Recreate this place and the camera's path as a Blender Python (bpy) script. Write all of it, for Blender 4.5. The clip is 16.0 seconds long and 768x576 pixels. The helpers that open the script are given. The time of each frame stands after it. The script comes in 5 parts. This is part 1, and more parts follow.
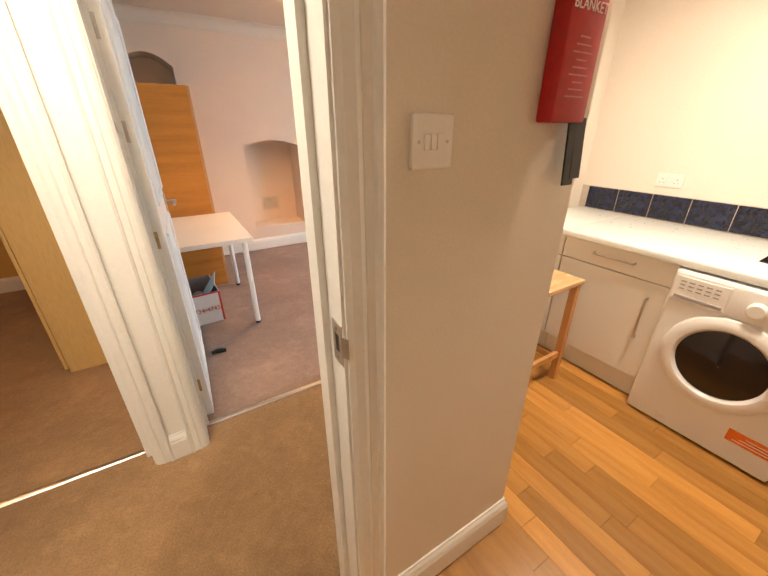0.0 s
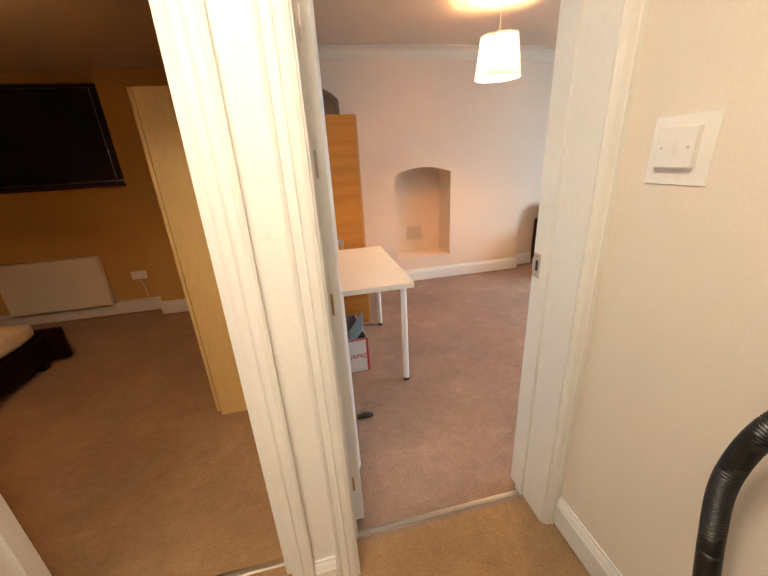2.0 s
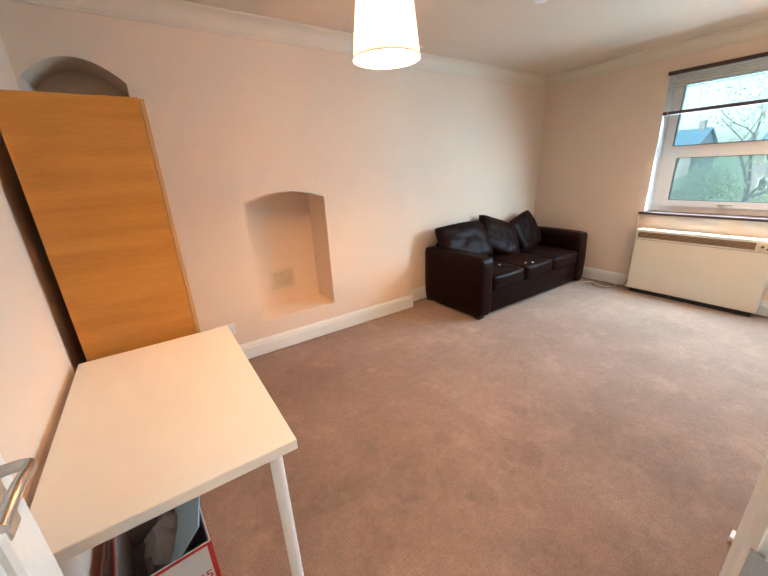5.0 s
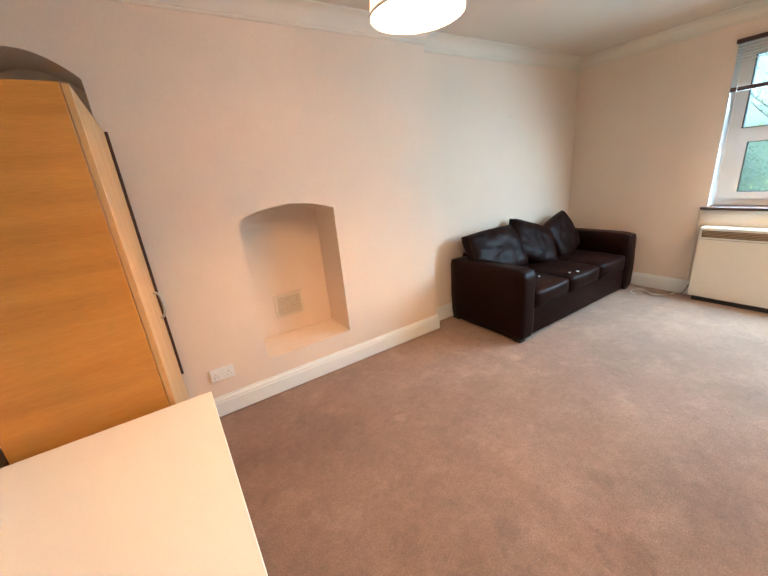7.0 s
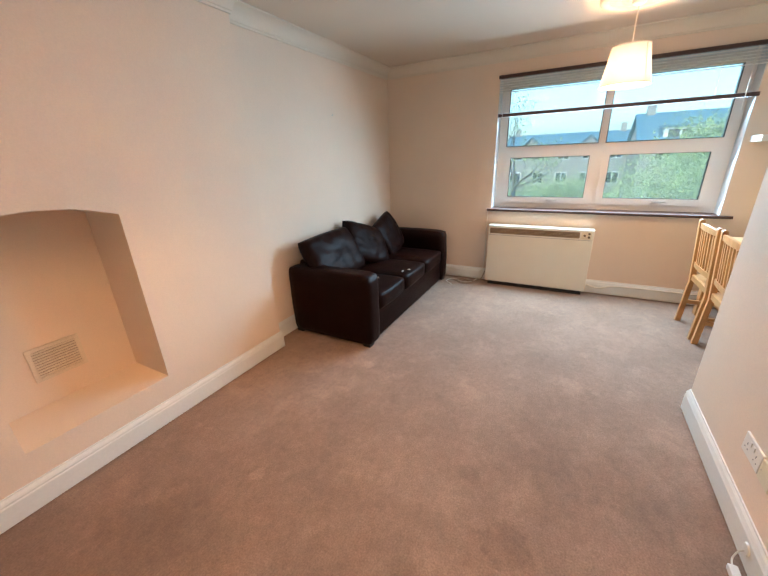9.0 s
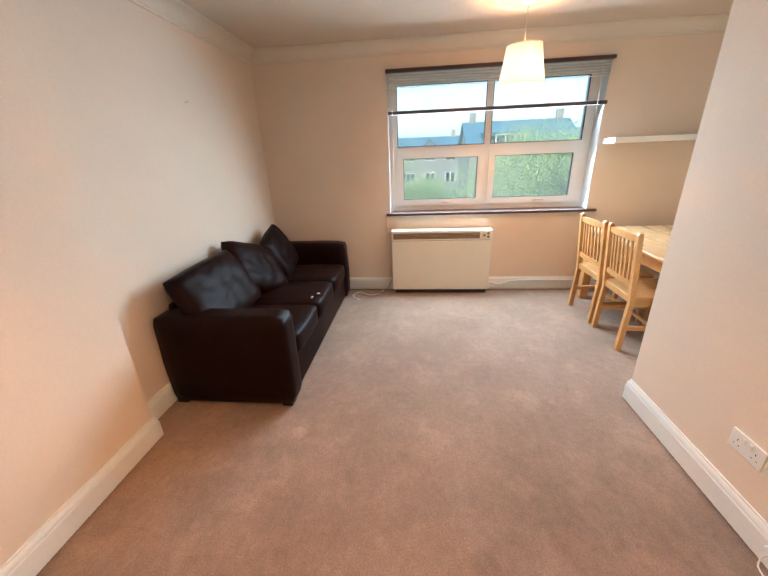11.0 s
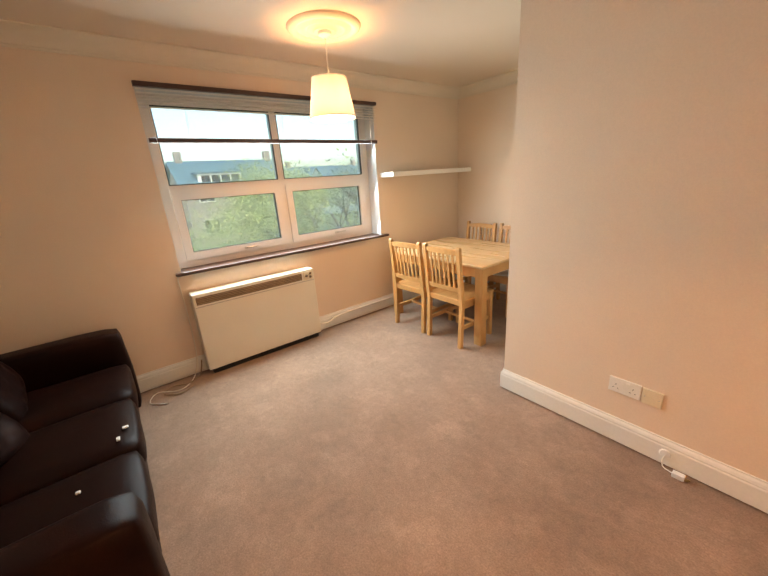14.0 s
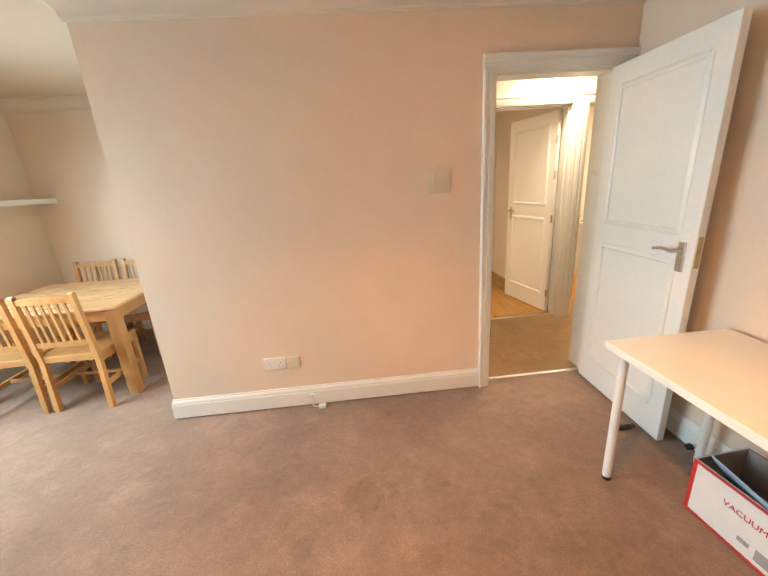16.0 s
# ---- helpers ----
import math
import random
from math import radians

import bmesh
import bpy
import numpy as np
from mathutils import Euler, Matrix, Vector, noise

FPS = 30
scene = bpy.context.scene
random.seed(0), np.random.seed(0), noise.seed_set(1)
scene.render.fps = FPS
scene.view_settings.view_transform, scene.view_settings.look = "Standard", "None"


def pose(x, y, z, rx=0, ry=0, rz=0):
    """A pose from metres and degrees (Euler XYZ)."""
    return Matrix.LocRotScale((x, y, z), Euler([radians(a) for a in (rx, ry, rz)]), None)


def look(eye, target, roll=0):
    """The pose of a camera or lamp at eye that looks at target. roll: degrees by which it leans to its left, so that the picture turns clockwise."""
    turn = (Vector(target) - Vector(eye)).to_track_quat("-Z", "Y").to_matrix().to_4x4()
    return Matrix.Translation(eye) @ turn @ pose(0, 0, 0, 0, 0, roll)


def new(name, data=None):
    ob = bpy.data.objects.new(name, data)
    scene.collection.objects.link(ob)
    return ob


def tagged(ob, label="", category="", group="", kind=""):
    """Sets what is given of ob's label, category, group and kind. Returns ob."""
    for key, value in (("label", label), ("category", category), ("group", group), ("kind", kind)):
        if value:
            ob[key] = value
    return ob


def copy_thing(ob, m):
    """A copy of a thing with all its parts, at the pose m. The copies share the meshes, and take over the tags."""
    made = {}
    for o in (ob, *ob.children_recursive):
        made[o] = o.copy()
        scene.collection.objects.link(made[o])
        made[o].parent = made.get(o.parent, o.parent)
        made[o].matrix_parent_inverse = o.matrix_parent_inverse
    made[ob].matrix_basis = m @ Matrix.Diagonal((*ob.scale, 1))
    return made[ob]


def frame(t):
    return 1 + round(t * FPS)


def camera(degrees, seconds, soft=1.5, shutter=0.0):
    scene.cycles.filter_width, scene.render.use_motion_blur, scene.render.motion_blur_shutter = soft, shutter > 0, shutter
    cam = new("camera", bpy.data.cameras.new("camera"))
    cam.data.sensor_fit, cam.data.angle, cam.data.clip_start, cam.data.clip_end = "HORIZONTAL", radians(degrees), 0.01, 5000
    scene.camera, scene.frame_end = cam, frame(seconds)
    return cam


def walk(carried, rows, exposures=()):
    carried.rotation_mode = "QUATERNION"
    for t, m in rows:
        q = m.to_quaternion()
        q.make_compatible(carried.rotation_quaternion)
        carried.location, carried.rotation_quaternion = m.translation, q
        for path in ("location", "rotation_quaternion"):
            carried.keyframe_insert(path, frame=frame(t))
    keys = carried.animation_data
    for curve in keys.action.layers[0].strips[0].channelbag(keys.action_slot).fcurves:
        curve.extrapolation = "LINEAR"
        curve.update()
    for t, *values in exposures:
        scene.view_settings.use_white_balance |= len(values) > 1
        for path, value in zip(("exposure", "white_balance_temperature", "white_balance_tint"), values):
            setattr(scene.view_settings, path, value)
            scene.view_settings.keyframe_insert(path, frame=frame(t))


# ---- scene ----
cam = camera(96.5, 16.0)
EXPOSURES = [(0.0, 2.28, 6600, 12), (0.6, 2.45, 6500, 10), (1.3, 2.25, 6600, 11), (2.5, 2.1, 6800, 12), (4.5, 2.25, 6700, 11), (7.5, 2.36, 6300, 7), (9.0, 2.0, 6400, 10), (11.5, 2.1, 7300, 17), (12.5, 2.1, 7900, 18), (13.5, 2.02, 8800, 20), (14.5, 1.76, 9800, 22), (15.0, 1.8, 9900, 22), (15.5, 2.06, 8600, 18), (16.0, 2.22, 7500, 10)]
PATH = [
    (0, (1.216, 0.5, 1.461), (2.158, 2.049, 0.616), -0.1),
    (0.5, (1.154, 0.62, 1.463), (1.651, 2.355, 0.601), -2.0),
    (1, (1.142, 0.763, 1.465), (1.322, 2.573, 0.634), -1.9),
    (1.5, (1.141, 0.935, 1.467), (1.203, 2.78, 0.696), -1.7),
    (2, (1.089, 1.199, 1.459), (1.458, 3.031, 0.748), -3.3),
    (2.5, (1.091, 1.42, 1.453), (1.681, 3.187, 0.727), -3.2),
    (3, (1.185, 1.662, 1.454), (1.887, 3.397, 0.749), -1.6),
    (3.5, (1.248, 1.868, 1.459), (2.116, 3.531, 0.765), -2.0),
    (4, (1.284, 2.067, 1.465), (2.301, 3.646, 0.777), -2.5),
    (4.5, (1.366, 2.173, 1.46), (2.404, 3.748, 0.795), -2.6),
    (7, (1.655, 2.752, 1.458), (2.652, 4.37, 0.833), -5.6),
    (7.5, (1.684, 2.844, 1.482), (2.519, 4.558, 0.875), -5.5),
    (8, (1.735, 2.964, 1.493), (2.896, 4.456, 0.841), -3.5),
    (8.5, (1.766, 3.024, 1.495), (3.225, 4.204, 0.804), -2.9),
    (9, (1.798, 3.04, 1.492), (3.438, 3.937, 0.781), -2.2),
    (11.5, (2.384, 3.702, 1.488), (4.253, 3.747, 0.776), -2.3),
    (12, (2.54, 3.808, 1.503), (4.411, 3.646, 0.815), -2.1),
    (12.5, (2.627, 3.942, 1.501), (4.456, 3.48, 0.836), -2.9),
    (13, (2.667, 4.147, 1.511), (4.401, 3.397, 0.854), -4.0),
    (13.5, (2.786, 4.209, 1.508), (4.438, 3.265, 0.891), -3.6),
    (14, (2.893, 4.2, 1.501), (4.411, 3.05, 0.89), -4.0),
    (14.5, (2.958, 4.261, 1.495), (4.158, 2.791, 0.863), -5.0),
    (15, (2.971, 4.375, 1.526), (3.699, 2.63, 0.875), -5.4),
    (15.5, (2.863, 4.396, 1.512), (3.15, 2.517, 0.889), -4.5),
    (16, (2.743, 4.428, 1.485), (2.614, 2.519, 0.9), -3.9),
]
walk(cam, [(t, look(eye, target, roll)) for t, eye, target, roll in PATH], EXPOSURES)

# ---- light levels ----
SKY = 0.15
WARM, WARM2, WARM3 = (1.0, 0.52, 0.21), (1.0, 0.45, 0.14), (1.0, 0.87, 0.69)
DAY = (0.50, 0.77, 1.0)
P_LIV1, P_LIV2, P_BED, P_HALL, P_KIT, P_BATH, P_WIN = 14.0, 6.2, 4.0, 5.3, 8.2, 6.5, 30.0

# ---- world, sun, large lights ----
world = bpy.data.worlds.new("world")
scene.world = world
world.use_nodes = True
wn = world.node_tree
sky = wn.nodes.new("ShaderNodeTexSky")
sky.sky_type, sky.sun_disc = "NISHITA", False
sky.sun_elevation, sky.sun_rotation = radians(45), radians(292)
sky.air_density, sky.dust_density, sky.ozone_density = 1.0, 3.0, 1.0
wn.links.new(sky.outputs[0], wn.nodes["Background"].inputs[0])
wn.nodes["Background"].inputs[1].default_value = SKY

sun = new("sun", bpy.data.lights.new("sun", "SUN"))
sun.data.energy, sun.data.angle, sun.data.color = 0.7, radians(14), (1.0, 0.95, 0.88)
sun.matrix_world = look((0, 0, 30), (20, -8, 8))


def lamp(name, kind, where, power, colour, size=0.05):
    data = bpy.data.lights.new(name, kind)
    data.energy, data.color = power, colour
    if kind == "POINT":
        data.shadow_soft_size = size
    ob = new(name, data)
    ob.location = where
    return ob


def area(name, where, target, w, h, power, colour, spread=180):
    data = bpy.data.lights.new(name, "AREA")
    data.shape, data.size, data.size_y, data.energy, data.color = "RECTANGLE", w, h, power, colour
    ob = new(name, data)
    ob.matrix_world = look(where, target)
    data.spread = radians(spread)
    return ob


lamp("pendant_bulb_light", "POINT", (2.54, 3.81, 2.07), P_LIV1, WARM, 0.04)
lamp("pendant_bulb_light", "POINT", (5.172, 2.815, 2.0), P_LIV2, WARM, 0.04)
lamp("pendant_bulb_light", "POINT", (-0.67, 3.30, 1.90), P_BED, WARM2, 0.04)
area("ceiling_light_glow", (0.88, 1.36, 2.345), (0.88, 1.361, 0), 0.30, 0.30, P_HALL, WARM3)
area("ceiling_light_glow", (2.95, 0.90, 2.345), (2.95, 0.901, 0), 0.24, 0.24, P_KIT, WARM3)
area("ceiling_light_glow", (-0.20, 0.20, 2.345), (-0.20, 0.201, 0), 0.24, 0.24, P_BATH, WARM3)
for z in (1.10, 1.50, 1.90):
    area("window_daylight", (5.998, 2.845, z), (4.998, 2.845, z - 0.58), 1.98, 0.34, P_WIN / 3, DAY, 170)


# ---- materials ----
def mat(name, colour, rough=0.6, vary=0.06, scale=6.0, fine=120.0, bump=0.05, metal=0.0, spec=0.5, alt=None, coat=0.0, stretch=None, rand=0.0, rough_vary=0.08, depth=0.004):
    m = bpy.data.materials.new(name)
    m.use_nodes = True
    nt = m.node_tree
    N, L = nt.nodes, nt.links
    b = N["Principled BSDF"]
    tc = N.new("ShaderNodeTexCoord")
    mp = N.new("ShaderNodeMapping")
    L.new(tc.outputs["Object"], mp.inputs[0])
    if stretch:
        mp.inputs["Scale"].default_value = stretch
    big = N.new("ShaderNodeTexNoise")
    big.inputs["Scale"].default_value, big.inputs["Detail"].default_value = scale, 6.0
    small = N.new("ShaderNodeTexNoise")
    small.inputs["Scale"].default_value, small.inputs["Detail"].default_value = fine, 3.0
    L.new(mp.outputs[0], big.inputs[0])
    L.new(mp.outputs[0], small.inputs[0])
    ramp = N.new("ShaderNodeMix")
    ramp.data_type = "RGBA"
    c = Vector(colour)
    a2 = Vector(alt) if alt else c * (1 - 2.2 * vary)
    ramp.inputs[6].default_value, ramp.inputs[7].default_value = (*(c * (1 + vary)), 1), (*a2, 1)
    mr = N.new("ShaderNodeMapRange")
    mr.inputs[1].default_value, mr.inputs[2].default_value = 0.3, 0.72
    L.new(big.outputs[0], mr.inputs[0])
    L.new(mr.outputs[0], ramp.inputs[0])
    speck = N.new("ShaderNodeMix")
    speck.data_type, speck.blend_type = "RGBA", "MULTIPLY"
    L.new(ramp.outputs[2], speck.inputs[6])
    sr = N.new("ShaderNodeMapRange")
    sr.inputs[1].default_value, sr.inputs[2].default_value = 0.25, 0.75
    sr.inputs[3].default_value, sr.inputs[4].default_value = 1 - 2.5 * vary, 1 + vary
    L.new(small.outputs[0], sr.inputs[0])
    speck.inputs[0].default_value = 1.0
    L.new(sr.outputs[0], speck.inputs[7])
    out = speck.outputs[2]
    if rand:
        oi = N.new("ShaderNodeObjectInfo")
        rr = N.new("ShaderNodeMapRange")
        rr.inputs[3].default_value, rr.inputs[4].default_value = 1 - rand, 1 + rand * 0.6
        L.new(oi.outputs["Random"], rr.inputs[0])
        mul = N.new("ShaderNodeMix")
        mul.data_type, mul.blend_type = "RGBA", "MULTIPLY"
        mul.inputs[0].default_value = 1.0
        L.new(out, mul.inputs[6])
        L.new(rr.outputs[0], mul.inputs[7])
        out = mul.outputs[2]
    L.new(out, b.inputs["Base Color"])
    rg = N.new("ShaderNodeMapRange")
    rg.inputs[3].default_value, rg.inputs[4].default_value = max(0.02, rough - rough_vary), min(1.0, rough + rough_vary)
    L.new(big.outputs[0], rg.inputs[0])
    L.new(rg.outputs[0], b.inputs["Roughness"])
    b.inputs["Metallic"].default_value = metal
    b.inputs["Specular IOR Level"].default_value = spec
    b.inputs["Coat Weight"].default_value = coat
    b.inputs["Coat Roughness"].default_value = 0.15
    if bump:
        bp = N.new("ShaderNodeBump")
        bp.inputs["Strength"].default_value, bp.inputs["Distance"].default_value = bump, depth
        L.new(small.outputs[0], bp.inputs["Height"])
        L.new(bp.outputs[0], b.inputs["Normal"])
    return m


def glow(name, colour, strength):
    m = bpy.data.materials.new(name)
    m.use_nodes = True
    b = m.node_tree.nodes["Principled BSDF"]
    b.inputs["Base Color"].default_value = (*colour, 1)
    b.inputs["Emission Color"].default_value = (*colour, 1)
    b.inputs["Emission Strength"].default_value = strength
    return m


def fabric_shade(name, colour):
    m = bpy.data.materials.new(name)
    m.use_nodes = True
    nt = m.node_tree
    N, L = nt.nodes, nt.links
    N.remove(N["Principled BSDF"])
    d, t, mix = N.new("ShaderNodeBsdfDiffuse"), N.new("ShaderNodeBsdfTranslucent"), N.new("ShaderNodeMixShader")
    tex = N.new("ShaderNodeTexNoise")
    tex.inputs["Scale"].default_value = 180
    tc = N.new("ShaderNodeTexCoord")
    L.new(tc.outputs["Object"], tex.inputs[0])
    cr = N.new("ShaderNodeMix")
    cr.data_type = "RGBA"
    cr.inputs[6].default_value, cr.inputs[7].default_value = (*colour, 1), (*(Vector(colour) * 0.88), 1)
    L.new(tex.outputs[0], cr.inputs[0])
    L.new(cr.outputs[2], d.inputs[0])
    L.new(cr.outputs[2], t.inputs[0])
    mix.inputs[0].default_value = 0.12
    L.new(d.outputs[0], mix.inputs[1])
    L.new(t.outputs[0], mix.inputs[2])
    L.new(mix.outputs[0], N["Material Output"].inputs[0])
    return m


def glass_mat(name, tint=(1, 1, 1)):
    m = bpy.data.materials.new(name)
    m.use_nodes = True
    nt = m.node_tree
    N, L = nt.nodes, nt.links
    N.remove(N["Principled BSDF"])
    t, g, mix, fr = N.new("ShaderNodeBsdfTransparent"), N.new("ShaderNodeBsdfGlossy"), N.new("ShaderNodeMixShader"), N.new("ShaderNodeFresnel")
    t.inputs[0].default_value = (*tint, 1)
    g.inputs["Roughness"].default_value = 0.02
    # bluish translucent share imitates glare haze over the view outside
    haze, veil = N.new("ShaderNodeBsdfTranslucent"), N.new("ShaderNodeMixShader")
    haze.inputs[0].default_value = (0.75, 0.95, 1.0, 1)
    veil.inputs[0].default_value = 0.15
    L.new(t.outputs[0], veil.inputs[1])
    L.new(haze.outputs[0], veil.inputs[2])
    L.new(fr.outputs[0], mix.inputs[0])
    L.new(veil.outputs[0], mix.inputs[1])
    L.new(g.outputs[0], mix.inputs[2])
    L.new(mix.outputs[0], N["Material Output"].inputs[0])
    return m


def carpet_mat(name, colour):
    m = mat(name, colour, 0.95, 0.10, 0.7, 135.0, 0.32, spec=0.1, depth=0.004)
    nt = m.node_tree
    N, L = nt.nodes, nt.links
    b = N["Principled BSDF"]
    b.inputs["Sheen Weight"].default_value = 0.2
    b.inputs["Sheen Roughness"].default_value = 0.5
    out = b.inputs["Base Color"].links[0].from_socket
    tc = N.new("ShaderNodeTexCoord")

    def times(out, factor):
        mul = N.new("ShaderNodeMix")
        mul.data_type, mul.blend_type = "RGBA", "MULTIPLY"
        mul.inputs[0].default_value = 1.0
        L.new(out, mul.inputs[6])
        L.new(factor, mul.inputs[7])
        return mul.outputs[2]

    def patches(scale, detail, rough, a0, a1, lo, hi):
        n = N.new("ShaderNodeTexNoise")
        n.inputs["Scale"].default_value, n.inputs["Detail"].default_value, n.inputs["Roughness"].default_value = scale, detail, rough
        L.new(tc.outputs["Object"], n.inputs[0])
        mr = N.new("ShaderNodeMapRange")
        mr.inputs[1].default_value, mr.inputs[2].default_value, mr.inputs[3].default_value, mr.inputs[4].default_value = a0, a1, lo, hi
        L.new(n.outputs[0], mr.inputs[0])
        return n, mr.outputs[0]

    # trodden areas, foot-sized scuffs, tuft clumps
    for args in ((1.9, 7.0, 0.66, 0.42, 0.58, 0.90, 1.05), (5.0, 5.0, 0.6, 0.53, 0.63, 1.0, 1.13), (7.0, 5.0, 0.66, 0.56, 0.66, 1.0, 0.92), (16.0, 5.0, 0.7, 0.40, 0.62, 0.95, 1.05), (34.0, 4.0, 0.7, 0.32, 0.68, 0.91, 1.07)):
        out = times(out, patches(*args)[1])
    edge, _ = patches(13.0, 5.0, 0.7, 0, 1, 0, 1)
    for x, y, rad, dark in ((2.83, 3.10, 0.10, 0.80), (2.62, 4.27, 0.035, 1.22), (3.72, 4.26, 0.04, 1.20), (2.45, 3.05, 0.07, 0.87), (2.55, 3.42, 0.05, 0.88), (3.1, 3.3, 0.05, 0.88), (4.3, 3.5, 0.10, 1.08)):
        dn = N.new("ShaderNodeVectorMath")
        dn.operation = "DISTANCE"
        L.new(tc.outputs["Object"], dn.inputs[0])
        dn.inputs[1].default_value = (x, y, 0)
        ad = N.new("ShaderNodeMath")
        ad.operation = "MULTIPLY_ADD"
        L.new(edge.outputs[0], ad.inputs[0])
        ad.inputs[1].default_value = -rad * 2.6
        L.new(dn.outputs["Value"], ad.inputs[2])
        sm = N.new("ShaderNodeMapRange")
        sm.inputs[1].default_value, sm.inputs[2].default_value = -rad * 0.45, -rad * 0.1
        sm.inputs[3].default_value, sm.inputs[4].default_value = dark, 1.0
        L.new(ad.outputs[0], sm.inputs[0])
        out = times(out, sm.outputs[0])
    L.new(out, b.inputs["Base Color"])
    return m


def wood_mat(name, colour, alt, rough, grain=(1, 12, 1), scale=3.0, rand=0.0, coat=0.0, fine=40.0):
    return mat(name, colour, rough, 0.05, scale, fine, 0.06, alt=alt, stretch=grain, rand=rand, coat=coat)


CARPET = carpet_mat("carpet", (0.318, 0.207, 0.150))
CARPET_HALL = carpet_mat("hall_carpet", (0.36, 0.222, 0.115))
WALL = mat("wall_paint", (0.785, 0.632, 0.505), 0.75, 0.02, 1.2, 160, 0.10, spec=0.25)
# orange of the bedroom lamp is mixed into this wall colour
WALL_BED = mat("bedroom_wall_lamp_tint", (0.62, 0.38, 0.125), 0.8, 0.03, 1.2, 160, 0.10, spec=0.25)
# same wall paint made lighter: the hall's brighter light is in the colour
WALL_HALL = mat("hall_wall_lit_paint", (0.79, 0.715, 0.61), 0.7, 0.02, 1.2, 160, 0.10, spec=0.25)
WALL_KIT = mat("kitchen_wall_paint", (0.82, 0.74, 0.65), 0.7, 0.02, 1.2, 160, 0.10, spec=0.25)
COVING = mat("coving_paint", (0.74, 0.65, 0.54), 0.8, 0.015, 0.9, 200, 0.06, spec=0.2)
# darker than the white paint would be: ceiling shade is put into the colour
CEIL = mat("ceiling_shaded_paint", (0.70, 0.585, 0.475), 0.85, 0.015, 0.9, 200, 0.06, spec=0.2)
GLOSS = mat("white_gloss_paint", (0.80, 0.79, 0.75), 0.28, 0.015, 2.5, 60, 0.05, spec=0.5, rough_vary=0.015)
DOOR_PAINT = mat("door_paint", (0.84, 0.82, 0.78), 0.30, 0.015, 2.0, 50, 0.05, rough_vary=0.015)
UPVC = mat("white_upvc", (0.72, 0.68, 0.64), 0.22, 0.01, 3, 90, 0.02)
PLASTIC = mat("white_plastic", (0.83, 0.80, 0.75), 0.3, 0.015, 8, 120, 0.02)
YELLOWED = mat("yellowed_plastic", (0.78, 0.68, 0.50), 0.35, 0.03, 8, 120, 0.02)
METAL = mat("brushed_metal", (0.60, 0.57, 0.53), 0.32, 0.05, 12, 260, 0.05, metal=1.0)
BRASS = mat("worn_brass", (0.55, 0.40, 0.20), 0.4, 0.12, 20, 260, 0.1, metal=1.0)
LEATHER = mat("black_leather", (0.014, 0.0042, 0.003), 0.41, 0.12, 4.0, 230, 0.22, spec=0.072, rough_vary=0.10)
DARKWOOD = mat("dark_stained_wood", (0.075, 0.028, 0.018), 0.4, 0.2, 4, 60, 0.08, stretch=(10, 1, 10))
BLACK = mat("black_plastic", (0.015, 0.014, 0.013), 0.4, 0.1, 10, 160, 0.05)
WHITE_TOP = mat("white_laminate", (0.86, 0.84, 0.79), 0.33, 0.012, 3, 140, 0.02)
LEGWHITE = mat("white_powder_coat", (0.83, 0.82, 0.80), 0.38, 0.01, 5, 200, 0.03)
BEECH = wood_mat("beech_veneer", (0.62, 0.265, 0.046), (0.50, 0.195, 0.030), 0.36, (0.7, 0.7, 9), 1.9)
BEECH_EDGE = wood_mat("beech_edging", (0.62, 0.35, 0.14), (0.54, 0.28, 0.10), 0.4, (6, 6, 0.6), 2.5)
PINE = wood_mat("pine", (0.62, 0.32, 0.125), (0.53, 0.25, 0.085), 0.38, (9, 2, 2), 2.2, rand=0.10)
PINE_TOP = wood_mat("pine_top", (0.67, 0.42, 0.215), (0.64, 0.392, 0.195), 0.28, (1.0, 7, 1), 1.6)
PLANK = wood_mat("laminate_plank", (0.60, 0.30, 0.075), (0.46, 0.20, 0.042), 0.24, (10, 1.1, 1), 2.2, rand=0.34)
BIRCH = wood_mat("pale_foil", (0.72, 0.50, 0.20), (0.66, 0.44, 0.17), 0.5, (3, 3, 0.4), 2.0)
CREAM_METAL = mat("cream_enamel", (0.82, 0.77, 0.66), 0.35, 0.015, 3, 120, 0.03)
GRILLE = mat("brown_grille", (0.20, 0.13, 0.08), 0.5, 0.1, 10, 90, 0.05, metal=0.3)
SHADE = fabric_shade("cream_fabric_shade", (0.64, 0.63, 0.66))
BULB = glow("bulb_glow", (1.0, 0.80, 0.50), 10.0)
DIFFUSER = glow("opal_diffuser", (1.0, 0.90, 0.72), 1.5)
# cyan tint puts the blue cast of outdoor daylight into the pane
GLASS = glass_mat("window_glass", (0.78, 0.93, 0.97))
SLAT = mat("blind_slat", (0.80, 0.76, 0.70), 0.4, 0.02, 8, 60, 0.02)
NAVY = mat("navy_slat", (0.025, 0.022, 0.04), 0.35, 0.1, 8, 60, 0.02)
NAVY_TILE = mat("navy_tile", (0.018, 0.026, 0.075), 0.25, 0.45, 38, 90, 0.15, rand=0.25)
GROUT = mat("grout", (0.55, 0.47, 0.40), 0.85, 0.06, 20, 200, 0.1)
WORKTOP = mat("pale_worktop", (0.78, 0.80, 0.78), 0.3, 0.02, 30, 400, 0.02)
CAB = mat("cream_cabinet", (0.80, 0.76, 0.69), 0.4, 0.012, 3, 120, 0.02)
